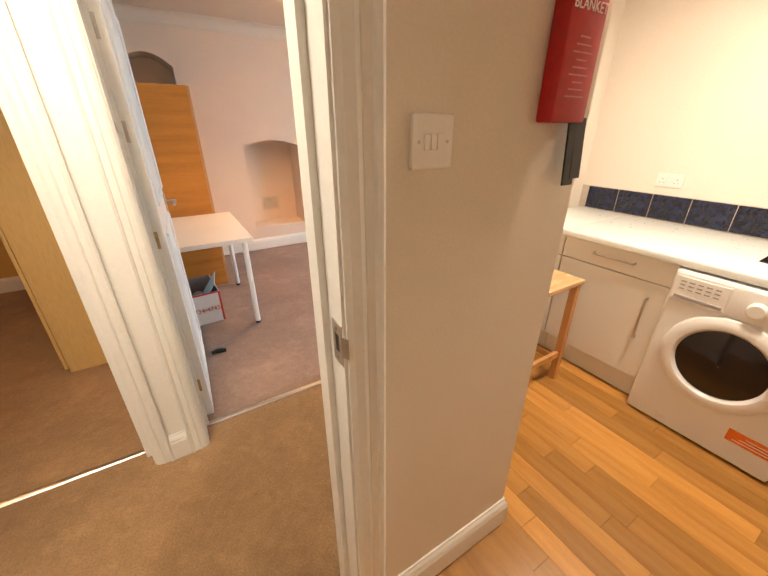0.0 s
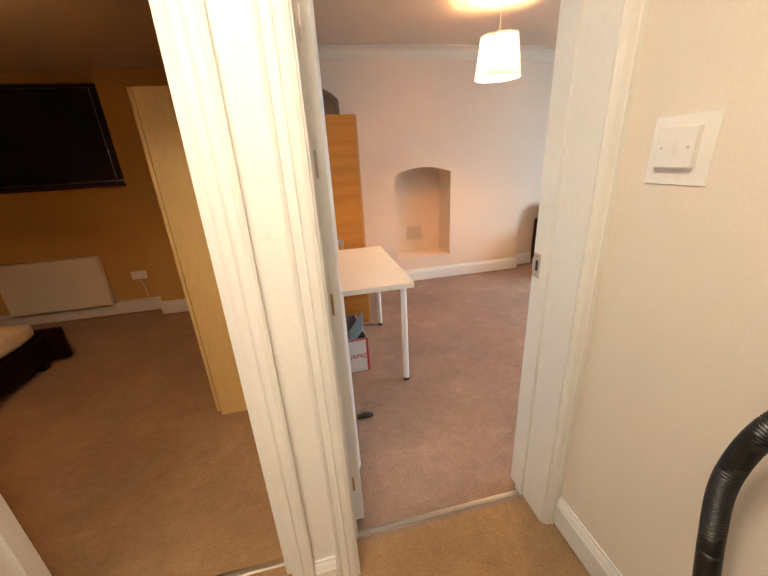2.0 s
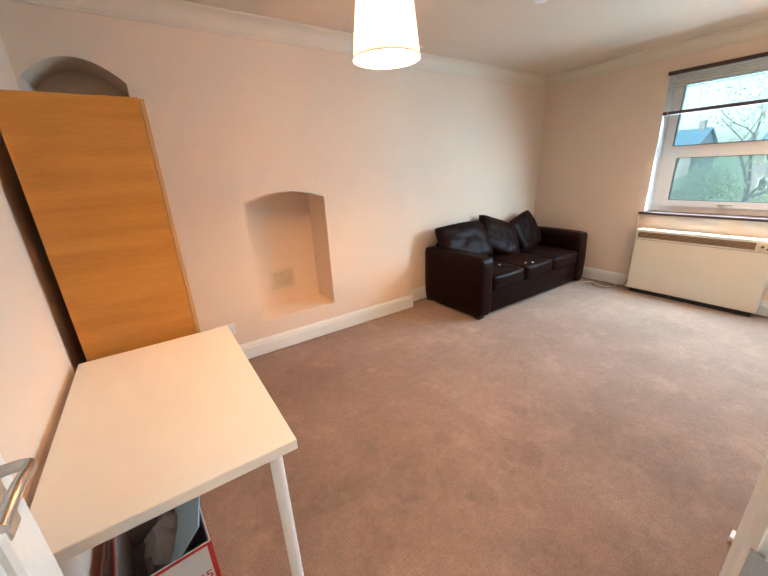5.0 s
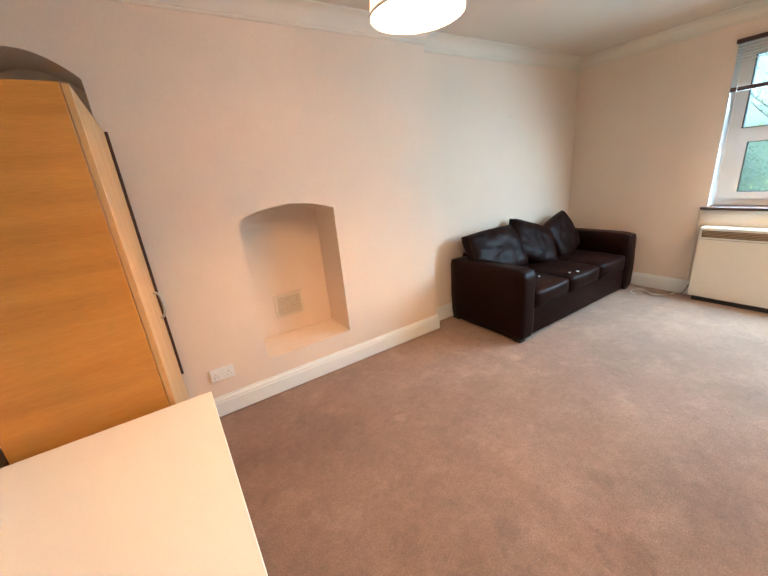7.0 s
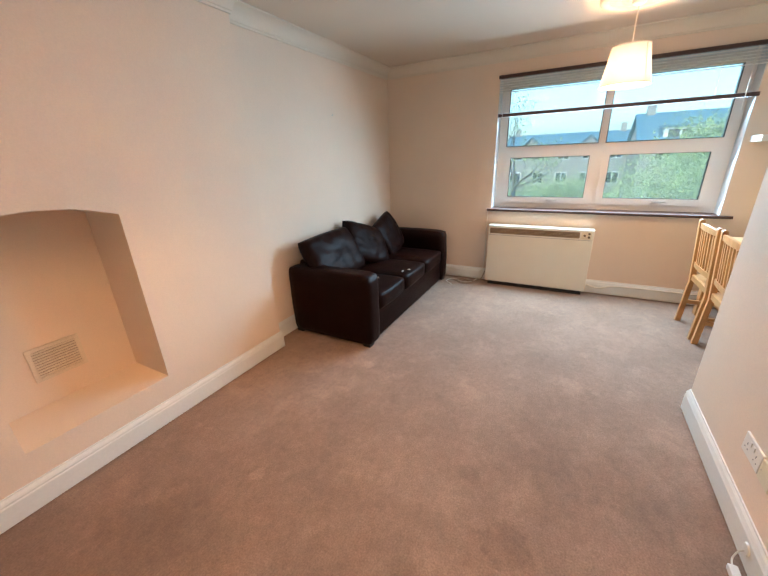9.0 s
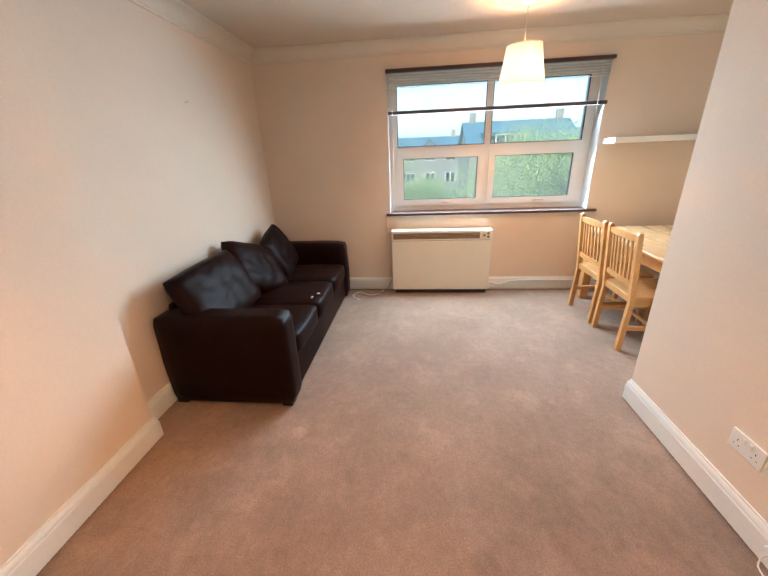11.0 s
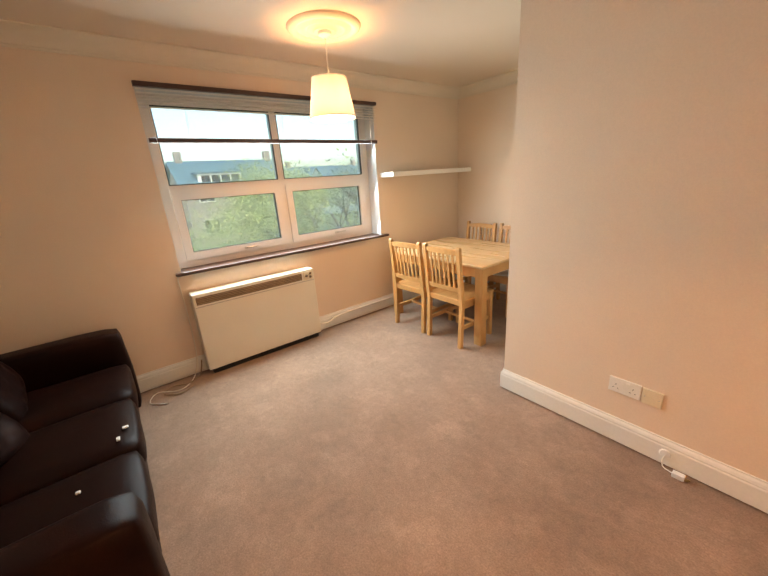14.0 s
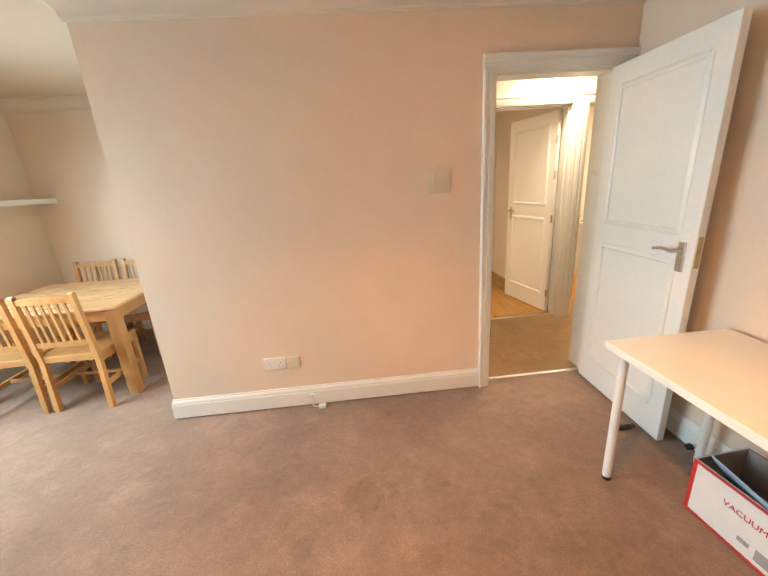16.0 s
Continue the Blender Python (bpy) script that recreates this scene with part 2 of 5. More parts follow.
APPLIANCE = mat("white_appliance", (0.82, 0.80, 0.78), 0.3, 0.012, 3, 120, 0.02)
DARKGLASS = mat("dark_glass", (0.012, 0.008, 0.010), 0.08, 0.1, 4, 40, 0.0)
RED = mat("red_vinyl", (0.50, 0.010, 0.012), 0.35, 0.08, 5, 60, 0.05)
REDCARD = mat("red_card", (0.60, 0.04, 0.035), 0.5, 0.06, 8, 90, 0.05)
WHITECARD = mat("white_card", (0.80, 0.78, 0.76), 0.55, 0.02, 8, 120, 0.05)
GREYCARD = mat("grey_card", (0.36, 0.31, 0.30), 0.8, 0.08, 8, 120, 0.08)
BLUECARD = mat("pale_blue_card", (0.48, 0.66, 0.78), 0.55, 0.04, 8, 120, 0.05)
ORANGE = mat("orange_label", (0.85, 0.19, 0.02), 0.45, 0.06, 9, 90, 0.0)
MATTRESS = mat("pale_mattress", (0.74, 0.62, 0.46), 0.85, 0.06, 6, 180, 0.2)
CABLE = mat("white_cable", (0.78, 0.73, 0.64), 0.45, 0.04, 8, 120, 0.0)
PLASTER_EDGE = mat("old_plaster", (0.74, 0.63, 0.50), 0.8, 0.05, 3, 120, 0.15)
GREY_MARK = mat("grey_print", (0.35, 0.33, 0.33), 0.5, 0.05, 8, 90, 0.0)
WHITE_MARK = mat("white_print", (0.85, 0.83, 0.80), 0.5, 0.03, 8, 90, 0.0)


# ---- building helpers ----
def bx(bm, x0, x1, y0, y1, z0, z1, bev=0.0, seg=2):
    vs = [bm.verts.new((x, y, z)) for x in (x0, x1) for y in (y0, y1) for z in (z0, z1)]
    fs = [bm.faces.new([vs[i] for i in q]) for q in ((0, 1, 3, 2), (4, 6, 7, 5), (0, 4, 5, 1), (2, 3, 7, 6), (0, 2, 6, 4), (1, 5, 7, 3))]
    if bev > 0:
        es = list({e for q in fs for e in q.edges})
        bmesh.ops.bevel(bm, geom=es, offset=bev, segments=seg, profile=0.6, affect="EDGES")
    return bm


def hexa(bm, pts):
    """Eight corners: bottom four round, then top four round."""
    v = [bm.verts.new(p) for p in pts]
    for q in ((3, 2, 1, 0), (4, 5, 6, 7), (0, 1, 5, 4), (1, 2, 6, 5), (2, 3, 7, 6), (3, 0, 4, 7)):
        bm.faces.new([v[i] for i in q])
    return bm


def B():
    return bmesh.new()


def sweep(bm, prof, p0, p1, u, v, m0=0, m1=0):
    """A profile of (a, b) pairs, along axes u and v, drawn from p0 to p1; m0, m1: mitres (1: outer corner, -1: inner)."""
    p0, p1, u, v = Vector(p0), Vector(p1), Vector(u), Vector(v)
    d = (p1 - p0).normalized()
    a = [bm.verts.new(p0 + u * q[0] + v * q[1] - d * m0 * q[0]) for q in prof]
    b = [bm.verts.new(p1 + u * q[0] + v * q[1] + d * m1 * q[0]) for q in prof]
    n = len(prof)
    for i in range(n):
        bm.faces.new([a[i], a[(i + 1) % n], b[(i + 1) % n], b[i]])
    bm.faces.new(a[::-1])
    bm.faces.new(b)
    return bm


def lathe(bm, prof, c=(0, 0, 0), seg=32, axis="z", close=False):
    """Profile of (radius, height) turned round an axis through c."""
    rings = []
    for r, h in prof:
        ring = []
        for i in range(seg):
            a = 2 * math.pi * i / seg
            p = (r * math.cos(a), r * math.sin(a), h)
            if axis == "x":
                p = (h, p[0], p[1])
            elif axis == "y":
                p = (p[0], h, p[1])
            ring.append(bm.verts.new(Vector(p) + Vector(c)))
        rings.append(ring)
    for a, b in zip(rings, rings[1:]):
        for i in range(seg):
            bm.faces.new([a[i], a[(i + 1) % seg], b[(i + 1) % seg], b[i]])
    if close:
        bm.faces.new(rings[0][::-1])
        bm.faces.new(rings[-1])
    return bm


def tube(bm, pts, r, seg=8, ends=True):
    """A round tube along points."""
    pts = [Vector(p) for p in pts]
    rings = []
    up = Vector((0.13, 0.21, 0.97))
    for i, p in enumerate(pts):
        d = (pts[min(i + 1, len(pts) - 1)] - pts[max(i - 1, 0)]).normalized()
        s = d.cross(up)
        s = s.normalized() if s.length > 1e-4 else Vector((1, 0, 0))
        w = d.cross(s).normalized()
        rr = r[i] if isinstance(r, (list, tuple)) else r
        rings.append([bm.verts.new(p + (s * math.cos(a) + w * math.sin(a)) * rr) for a in (2 * math.pi * k / seg for k in range(seg))])
    for a, b in zip(rings, rings[1:]):
        for i in range(seg):
            bm.faces.new([a[i], a[(i + 1) % seg], b[(i + 1) % seg], b[i]])
    if ends:
        bm.faces.new(rings[0][::-1])
        bm.faces.new(rings[-1])
    return bm


def smooth_path(pts, n=10):
    """Points of a smooth curve through pts."""
    pts = [Vector(p) for p in pts]
    out = []
    for i in range(len(pts) - 1):
        a, b, c, d = pts[max(i - 1, 0)], pts[i], pts[i + 1], pts[min(i + 2, len(pts) - 1)]
        for k in range(n):
            t = k / n
            out.append(0.5 * (2 * b + (c - a) * t + (2 * a - 5 * b + 4 * c - d) * t * t + (3 * b - a - 3 * c + d) * t ** 3))
    return out + [pts[-1]]


def pillow(bm, w, h, t, n=14, puff=0.45, m=None):
    """A stuffed cushion w x h, t thick, lying in the xy plane round the origin."""
    grid = {}
    for s in (1, -1):
        for i in range(n + 1):
            for j in range(n + 1):
                u, v = 2 * i / n - 1, 2 * j / n - 1
                e = max(0.0, (1 - u ** 4) * (1 - v ** 4)) ** puff
                wr = 0.012 * noise.noise(Vector((u * 3.1, v * 2.7, s + w * 7)))
                wr += 0.0032 * noise.noise(Vector((u * 2.0 + v * 5.0, v * 9.0 - u * 4.0, 3 * s + w * 11)))
                k = 1 - 0.04 * (u * u) * (v * v)
                p = Vector((u * w / 2 * k, v * h / 2 * k, s * (t / 2 * e + wr * e)))
                if s == -1 and (i in (0, n) or j in (0, n)):
                    grid[(s, i, j)] = grid[(1, i, j)]
                else:
                    grid[(s, i, j)] = bm.verts.new(m @ p if m else p)
        for i in range(n):
            for j in range(n):
                q = [grid[(s, i, j)], grid[(s, i + 1, j)], grid[(s, i + 1, j + 1)], grid[(s, i, j + 1)]]
                bm.faces.new(q if s == 1 else q[::-1])
    return bm


def mesh_of(name, bm, material, smooth=False, angle=40):
    me = bpy.data.meshes.new(name)
    bmesh.ops.recalc_face_normals(bm, faces=bm.faces)
    bm.to_mesh(me)
    bm.free()
    me.materials.append(material)
    if smooth:
        me.shade_smooth()
        me.set_sharp_from_angle(angle=radians(angle))
    return me


def part(name, bm, material, parent=None, label="", smooth=False, angle=40):
    """Links a bmesh as one mesh object under a thing or a part."""
    ob = new(name, mesh_of(name, bm, material, smooth, angle))
    if parent is not None:
        ob.parent = parent
    if label:
        ob["label"] = label
    return ob


def thing(name, label, category, where=(0, 0, 0), group="", m=None):
    ob = new(name)
    ob.empty_display_size = 0.1
    ob.matrix_basis = m if m is not None else Matrix.Translation(where)
    return tagged(ob, label, category, group)


def setting(name, bm, material, label, category, smooth=False):
    return tagged(part(name, bm, material, None, "", smooth), label, category, "", "structure")


def lettering(name, text, size, m, material, parent, label=""):
    cu = bpy.data.curves.new(name, "FONT")
    cu.body, cu.size, cu.align_x, cu.align_y, cu.extrude = text, size, "CENTER", "CENTER", 0.0006
    tmp = bpy.data.objects.new("tmp", cu)
    scene.collection.objects.link(tmp)
    dg = bpy.context.evaluated_depsgraph_get()
    me = bpy.data.meshes.new_from_object(tmp.evaluated_get(dg))
    bpy.data.objects.remove(tmp)
    me.materials.clear()
    me.materials.append(material)
    ob = new(name, me)
    ob.parent = parent
    ob.matrix_basis = m
    if label:
        ob["label"] = label
    return ob


# ---- the shell ----
CZ = 2.46          # ceiling height
BEDZ = 2.30        # bedroom ceiling
SY0, SY1 = 2.04, 2.265   # wall between hall and living room
HEAD = 2.055
BY1 = 2.17         # bedroom side of that wall
LD0, LD1 = 1.106, 1.868   # living room doorway
BD0, BD1 = 0.092, 0.868   # bedroom doorway
KD0, KD1 = 0.70, 1.43   # kitchen doorway
KY0, KY1 = 1.0, 1.15   # wall between kitchen and hall
NB = 5.066         # chimney breast face
NR = 5.19          # north wall in the recess
EX = 6.0           # window wall
WX = 1.03          # west wall of the living room
HX = 1.93          # east wall of the hall
KX = 2.062         # kitchen side of that wall

b = B()
bx(b, 0.95, 6.3, 2.15, 5.7, -0.12, 0)
bx(b, 4.0, 6.3, 0.3, 2.15, -0.12, 0)
setting("floor_carpet", b, CARPET, "worn pinkish beige fitted carpet with faint stains", "carpet")
b = B()
bx(b, -3.2, 0.95, 2.15, 5.7, -0.12, 0)
bx(b, -3.2, 2.0, 1.05, SY0, -0.12, 0)
bx(b, -3.2, 3.95, SY0, 2.15, -0.12, 0)
setting("floor_hall_carpet", b, CARPET_HALL, "worn tan brown fitted carpet", "carpet")

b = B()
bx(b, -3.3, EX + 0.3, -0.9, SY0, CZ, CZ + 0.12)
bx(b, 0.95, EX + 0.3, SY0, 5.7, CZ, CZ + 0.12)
setting("ceiling_1", b, CEIL, "smooth plaster ceiling, off-white paint darkened as shade", "ceiling")
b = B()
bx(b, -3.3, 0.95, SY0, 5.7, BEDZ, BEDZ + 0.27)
setting("ceiling_2", b, CEIL, "plain bedroom ceiling in the same shade-darkened paint", "ceiling")


def arch_z(x, x0, x1, spring, apex):
    c = 2 * (x - x0) / (x1 - x0) - 1
    return spring + (apex - spring) * (1 - c * c)


def niche(bm, x0, x1, sill, spring, apex, yb, n=20):
    """Wall piece over the span x0..x1 with an arched recess."""
    if sill > 0:
        bx(bm, x0, x1, NB, 5.7, 0, sill)
    bx(bm, x0, x1, yb, 5.7, sill, CZ)
    for i in range(n):
        a, c = x0 + (x1 - x0) * i / n, x0 + (x1 - x0) * (i + 1) / n
        za, zc = arch_z(a, x0, x1, spring, apex), arch_z(c, x0, x1, spring, apex)
        hexa(bm, ((a, NB, za), (c, NB, zc), (c, yb, zc), (a, yb, za), (a, NB, CZ), (c, NB, CZ), (c, yb, CZ), (a, yb, CZ)))


N1 = (2.062, 2.722)
N2 = (1.05, 1.515)
b = B()
bx(b, WX - 0.15, N2[0], NB, 5.7, 0, CZ)
niche(b, N2[0], N2[1], 0.0, 2.02, 2.135, 5.40)
bx(b, N2[1], N1[0], NB, 5.7, 0, CZ)
niche(b, N1[0], N1[1], 0.295, 1.27, 1.332, 5.42)
bx(b, N1[1], 3.64, NB, 5.7, 0, CZ)
bx(b, 3.64, EX + 0.3, NR, 5.7, 0, CZ)
setting("wall_north", b, WALL, "beige painted wall with chimney breast and two arched recesses", "wall")

WY0, WY1, WZ0, WZ1 = 1.83, 3.865, 0.888, 2.215
b = B()
bx(b, EX, EX + 0.3, 0.3, WY0, 0, CZ)
bx(b, EX, EX + 0.3, WY1, NR, 0, CZ)
bx(b, EX, EX + 0.3, WY0, WY1, 0, WZ0)
bx(b, EX, EX + 0.3, WY0, WY1, WZ1, CZ)
setting("wall_east", b, WALL, "beige painted wall round the wide window", "wall")
b = B()
bx(b, 3.95, EX, 0.3, 0.5, 0, CZ)
setting("wall_dining", b, WALL, "beige painted end wall of the dining recess", "wall")
b = B()
bx(b, 3.95, 4.10, -0.8, 0.3, 0, CZ)
bx(b, 3.95, 4.10, 0.5, SY1, 0, CZ)
setting("wall_kitchen_east", b, WALL, "beige painted partition beside the dining recess", "wall")


def wall_x(bm, x0, x1, y0, y1, holes):
    """A wall along x with door openings (a, b)."""
    at = x0
    for a, c in holes:
        bx(bm, at, a, y0, y1, 0, CZ)
        bx(bm, a, c, y0, y1, HEAD + 0.025, CZ)
        at = c
    bx(bm, at, x1, y0, y1, 0, CZ)


b = B()
wall_x(b, -3.2, 0.95, SY0, BY1, ((BD0 - 0.025, BD1 + 0.025),))
wall_x(b, 0.95, 3.95, SY0, SY1, ((LD0 - 0.025, LD1 + 0.025),))
setting("wall_south", b, WALL, "beige painted wall with two doorways to the hall", "wall")
# thin skin added so the partition's hall side takes the lightened colour
b = B()
bx(b, -3.2, BD0 - 0.026, SY0 - 0.004, SY0 - 0.0005, 0, CZ)
bx(b, BD0 - 0.026, HX, SY0 - 0.004, SY0 - 0.0005, HEAD + 0.026, CZ)
setting("wall_hall_lining", b, WALL_HALL, "hall side of the partition, wall paint lightened as lit", "wall")
b = B()
bx(b, WX - 0.15, WX, SY1, NB, 0, CZ)
bx(b, WX - 0.15, 0.95, BY1, SY1, 0, CZ)
setting("wall_west", b, WALL, "beige painted side wall behind the open door", "wall")
b = B()
wall_x(b, -3.2, KX, KY0, KY1, ((-0.085, 0.56), (KD0 - 0.025, KD1 + 0.025)))
bx(b, HX, KX, KY1, SY0, 0, CZ)
setting("wall_hall", b, WALL_HALL, "hall wall with doorways, wall paint lightened as lit", "wall")
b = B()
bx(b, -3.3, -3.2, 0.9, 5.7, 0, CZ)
setting("wall_far_west", b, WALL_BED, "plain end wall in the lamplight-tinted bedroom colour", "wall")
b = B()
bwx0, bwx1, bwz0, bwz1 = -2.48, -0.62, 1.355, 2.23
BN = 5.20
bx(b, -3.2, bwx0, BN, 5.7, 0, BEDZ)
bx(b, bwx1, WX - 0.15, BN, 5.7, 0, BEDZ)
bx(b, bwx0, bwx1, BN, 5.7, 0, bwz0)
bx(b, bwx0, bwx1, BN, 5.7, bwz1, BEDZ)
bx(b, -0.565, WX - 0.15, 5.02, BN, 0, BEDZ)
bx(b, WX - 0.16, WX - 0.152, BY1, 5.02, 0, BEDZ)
setting("wall_bedroom", b, WALL_BED, "bedroom wall with orange lamplight mixed into its paint", "wall")
b = B()
bx(b, 0.5, 4.1, -0.9, -0.8, 0, CZ)
bx(b, 0.5, 0.6, -0.8, KY0, 0, CZ)
setting("wall_kitchen", b, WALL_KIT, "pale cream kitchen wall", "wall")
b = B()
bx(b, 3.942, 3.948, -0.8, SY0, 0, CZ)
bx(b, KX + 0.002, 3.942, SY0 - 0.008, SY0 - 0.002, 0, CZ)
setting("wall_kitchen_lining", b, WALL_KIT, "pale cream kitchen wall above the worktop", "wall")
b = B()
bx(b, -1.3, -1.2, -0.8, KY0, 0, CZ)
bx(b, -1.2, 0.5, -0.9, -0.8, 0, CZ)
setting("wall_bathroom", b, WALL_KIT, "white bathroom wall", "wall")

SKIRT = ((0, 0), (0.017, 0), (0.017, 0.098), (0.013, 0.106), (0.016, 0.112), (0.012, 0.124), (0.006, 0.134), (0.006, 0.142), (0, 0.142))


def skirting(runs, name="baseboard"):
    for p0, p1, nrm, m0, m1 in runs:
        bm = B()
        sweep(bm, SKIRT, (*p0, 0.010), (*p1, 0.010), (*nrm, 0), (0, 0, 1), m0, m1)
        setting(name, bm, GLOSS, "white gloss painted moulded skirting board", "skirting board")


skirting([
    ((1.515, NB), (3.64, NB), (0, -1), 0, 1), ((3.64, NB), (3.64, NR), (1, 0), 1, -1), ((3.64, NR), (EX, NR), (0, -1), -1, -1),
    ((EX, 0.5), (EX, NR), (-1, 0), -1, -1), ((4.10, 0.5), (EX, 0.5), (0, 1), -1, -1), ((4.10, 0.5), (4.10, SY1), (1, 0), -1, 1),
    ((LD1 + 0.082, SY1), (4.10, SY1), (0, 1), 0, 1), ((WX, SY1), (WX, NB), (1, 0), 0, -1),
    ((HX, KY1), (HX, SY0), (-1, 0), 0, 0), ((KD1 + 0.082, KY0), (KX, KY0), (0, -1), 0, 1), ((KX, KY0), (KX, SY0 - 0.01), (1, 0), 1, 0),
    ((-3.2, BN), (-0.565, BN), (0, -1), 0, -1), ((-0.565, 5.02), (-0.565, BN), (-1, 0), 1, -1), ((-0.565, 5.02), (0.87, 5.02), (0, -1), 1, 0),
    ((-0.13, SY0), (0.05, SY0), (0, -1), 0, 0),
])

COVE = [(0, 0), (0.012, 0), (0.014, 0.012)] + [(0.02 + 0.075 * (1 - math.cos(a)), 0.016 + 0.075 * math.sin(a)) for a in [math.pi / 2 * k / 7 for k in range(8)]] + [(0.108, 0.096), (0.108, 0.104), (0, 0.104)]


def cove(runs):
    for p0, p1, nrm, m0, m1 in runs:
        bm = B()
        sweep(bm, COVE, (*p0, CZ - 0.1045), (*p1, CZ - 0.1045), (*nrm, 0), (0, 0, 1), m0, m1)
        setting("trim_cove", bm, COVING, "white plaster coving under the ceiling", "coving", True)


cove([
    ((WX, NB), (3.64, NB), (0, -1), -1, 1), ((3.64, NB), (3.64, NR), (1, 0), 1, -1), ((3.64, NR), (EX, NR), (0, -1), -1, -1),
    ((EX, 0.5), (EX, NR), (-1, 0), -1, -1), ((4.10, 0.5), (EX, 0.5), (0, 1), -1, -1), ((4.10, 0.5), (4.10, SY1), (1, 0), -1, 1),
    ((WX, SY1), (4.10, SY1), (0, 1), -1, 1), ((WX, SY1), (WX, NB), (1, 0), -1, -1),
])

ARCH = ((0, 0), (0, 0.075), (0.022, 0.075), (0.026, 0.068), (0.022, 0.060), (0.017, 0.056), (0.017, 0.040), (0.021, 0.035), (0.017, 0.030), (0.014, 0.012), (0.010, 0.004), (0.008, 0))


def doorway(name, x0, x1, y0, y1, sides, stop_y, label, wide=1.0, bead=0.012):
    """Lining, stops and architraves of an opening in a wall along x."""
    root = tagged(thing(name, label, "door frame"), kind="structure")
    bm = B()
    bx(bm, x0 - 0.024, x0, y0 - 0.001, y1 + 0.001, 0, HEAD)
    part("jamb", bm, GLOSS, root)
    bm = B()
    bx(bm, x1, x1 + 0.024, y0 - 0.001, y1 + 0.001, 0, HEAD)
    part("jamb", bm, GLOSS, root)
    bm = B()
    bx(bm, x0 - 0.024, x1 + 0.024, y0 - 0.001, y1 + 0.001, HEAD, HEAD + 0.024)
    part("head", bm, GLOSS, root)
    bm = B()
    bx(bm, x0, x0 + 0.012, stop_y - 0.02, stop_y + 0.02, 0, HEAD - 0.012)
    bx(bm, x1 - bead, x1, stop_y - 0.02, stop_y + (0.02 if bead < 0.02 else 0.044), 0, HEAD - 0.012)
    bx(bm, x0, x1, stop_y - 0.02, stop_y + 0.02, HEAD - 0.012, HEAD)
    part("door_stop_bead", bm, GLOSS, root)
    for s in sides:
        yy, u = (y0, (0, -1, 0)) if s < 0 else (y1, (0, 1, 0))
        k = wide if s < 0 else 1.0
        prof = [(a, c * k) for a, c in ARCH]
        e, w = 0.006, 0.075 * k
        bm = B()
        sweep(bm, prof, (x0 - e, yy, 0), (x0 - e, yy, HEAD + e + 0.001), u, (-1, 0, 0))
        part("architrave", bm, GLOSS, root)
        bm = B()
        sweep(bm, prof, (x1 + e, yy, 0), (x1 + e, yy, HEAD + e + 0.001), u, (1, 0, 0))
        part("architrave", bm, GLOSS, root)
        bm = B()
        sweep(bm, prof, (x0 - e - w, yy, HEAD + e), (x1 + e + w, yy, HEAD + e), u, (0, 0, 1))
        part("architrave", bm, GLOSS, root)
    return root


def strike_plate(root, x, y, z, s):
    """Keep on a jamb face at x, its tongue turned over the edge; s: the way it faces."""
    bm = B()
    for a, c, d, e in ((-0.020, 0.020, -0.045, -0.020), (-0.020, 0.020, 0.020, 0.045), (-0.020, -0.008, -0.020, 0.020), (0.008, 0.020, -0.020, 0.020)):
        bx(bm, min(x, x + s * 0.002), max(x, x + s * 0.002), y + a, y + c, z + d, z + e)
    sp = part("strike_plate", bm, METAL, root, "worn metal strike plate")
    bm = B()
    bx(bm, min(x, x + s * 0.0008), max(x, x + s * 0.0008), y - 0.008, y + 0.008, z - 0.020, z + 0.020)
    part("latch_hole", bm, BLACK, sp, "dark latch hole")
    bm = B()
    t = -1 if y < 1.5 else 1
    hexa(bm, [(x + s * q, y + t * w, z + k * 0.022) for k in (-1, 1) for q, w in ((0.0005, 0.019), (0.0025, 0.019), (-0.004, 0.034), (-0.006, 0.034))])
    part("tongue", bm, METAL, sp)
    for dz in (-0.033, 0.033):
        part("screw", lathe(B(), ((0.004, x + s * 0.002), (0.003, x + s * 0.0028)), (0, y, z + dz), 8, "x", True), BRASS, sp)


fr_l = doorway("door_frame_1", LD0, LD1, SY0, SY1, (-1, 1), 2.19, "white gloss door frame of the living room")
strike_plate(fr_l, LD1, 2.243, 1.064, -1)
fr_b = doorway("door_frame_2", BD0, BD1, SY0, BY1, (-1,), 2.125, "white gloss door frame of the bedroom", 1.0, 0.034)
strike_plate(fr_b, BD0, 2.152, 1.02, 1)
fr_k = doorway("door_frame_3", KD0, KD1, KY0, KY1, (-1, 1), 1.082, "white gloss door frame of the kitchen", 1.0, 0.014)
strike_plate(fr_k, KD1, 1.022, 1.085, -1)
fr_w = doorway("door_frame_4", -0.06, 0.535, KY0, KY1, (1,), 1.05, "white gloss door frame of the bathroom")

b = B()
bx(b, BD1 + 0.07, LD0 - 0.07, SY0 - 0.005, SY0 - 0.0005, 0.0, HEAD + 0.08)
setting("trim_pilaster", b, GLOSS, "white gloss painted panel between two door frames", "trim")
b = B()
sweep(b, SKIRT, (BD1 + 0.082, SY0 - 0.005, 0.002), (LD0 - 0.082, SY0 - 0.005, 0.002), (0, -1, 0), (0, 0, 1))
setting("baseboard", b, GLOSS, "short white moulded skirting block", "skirting board")

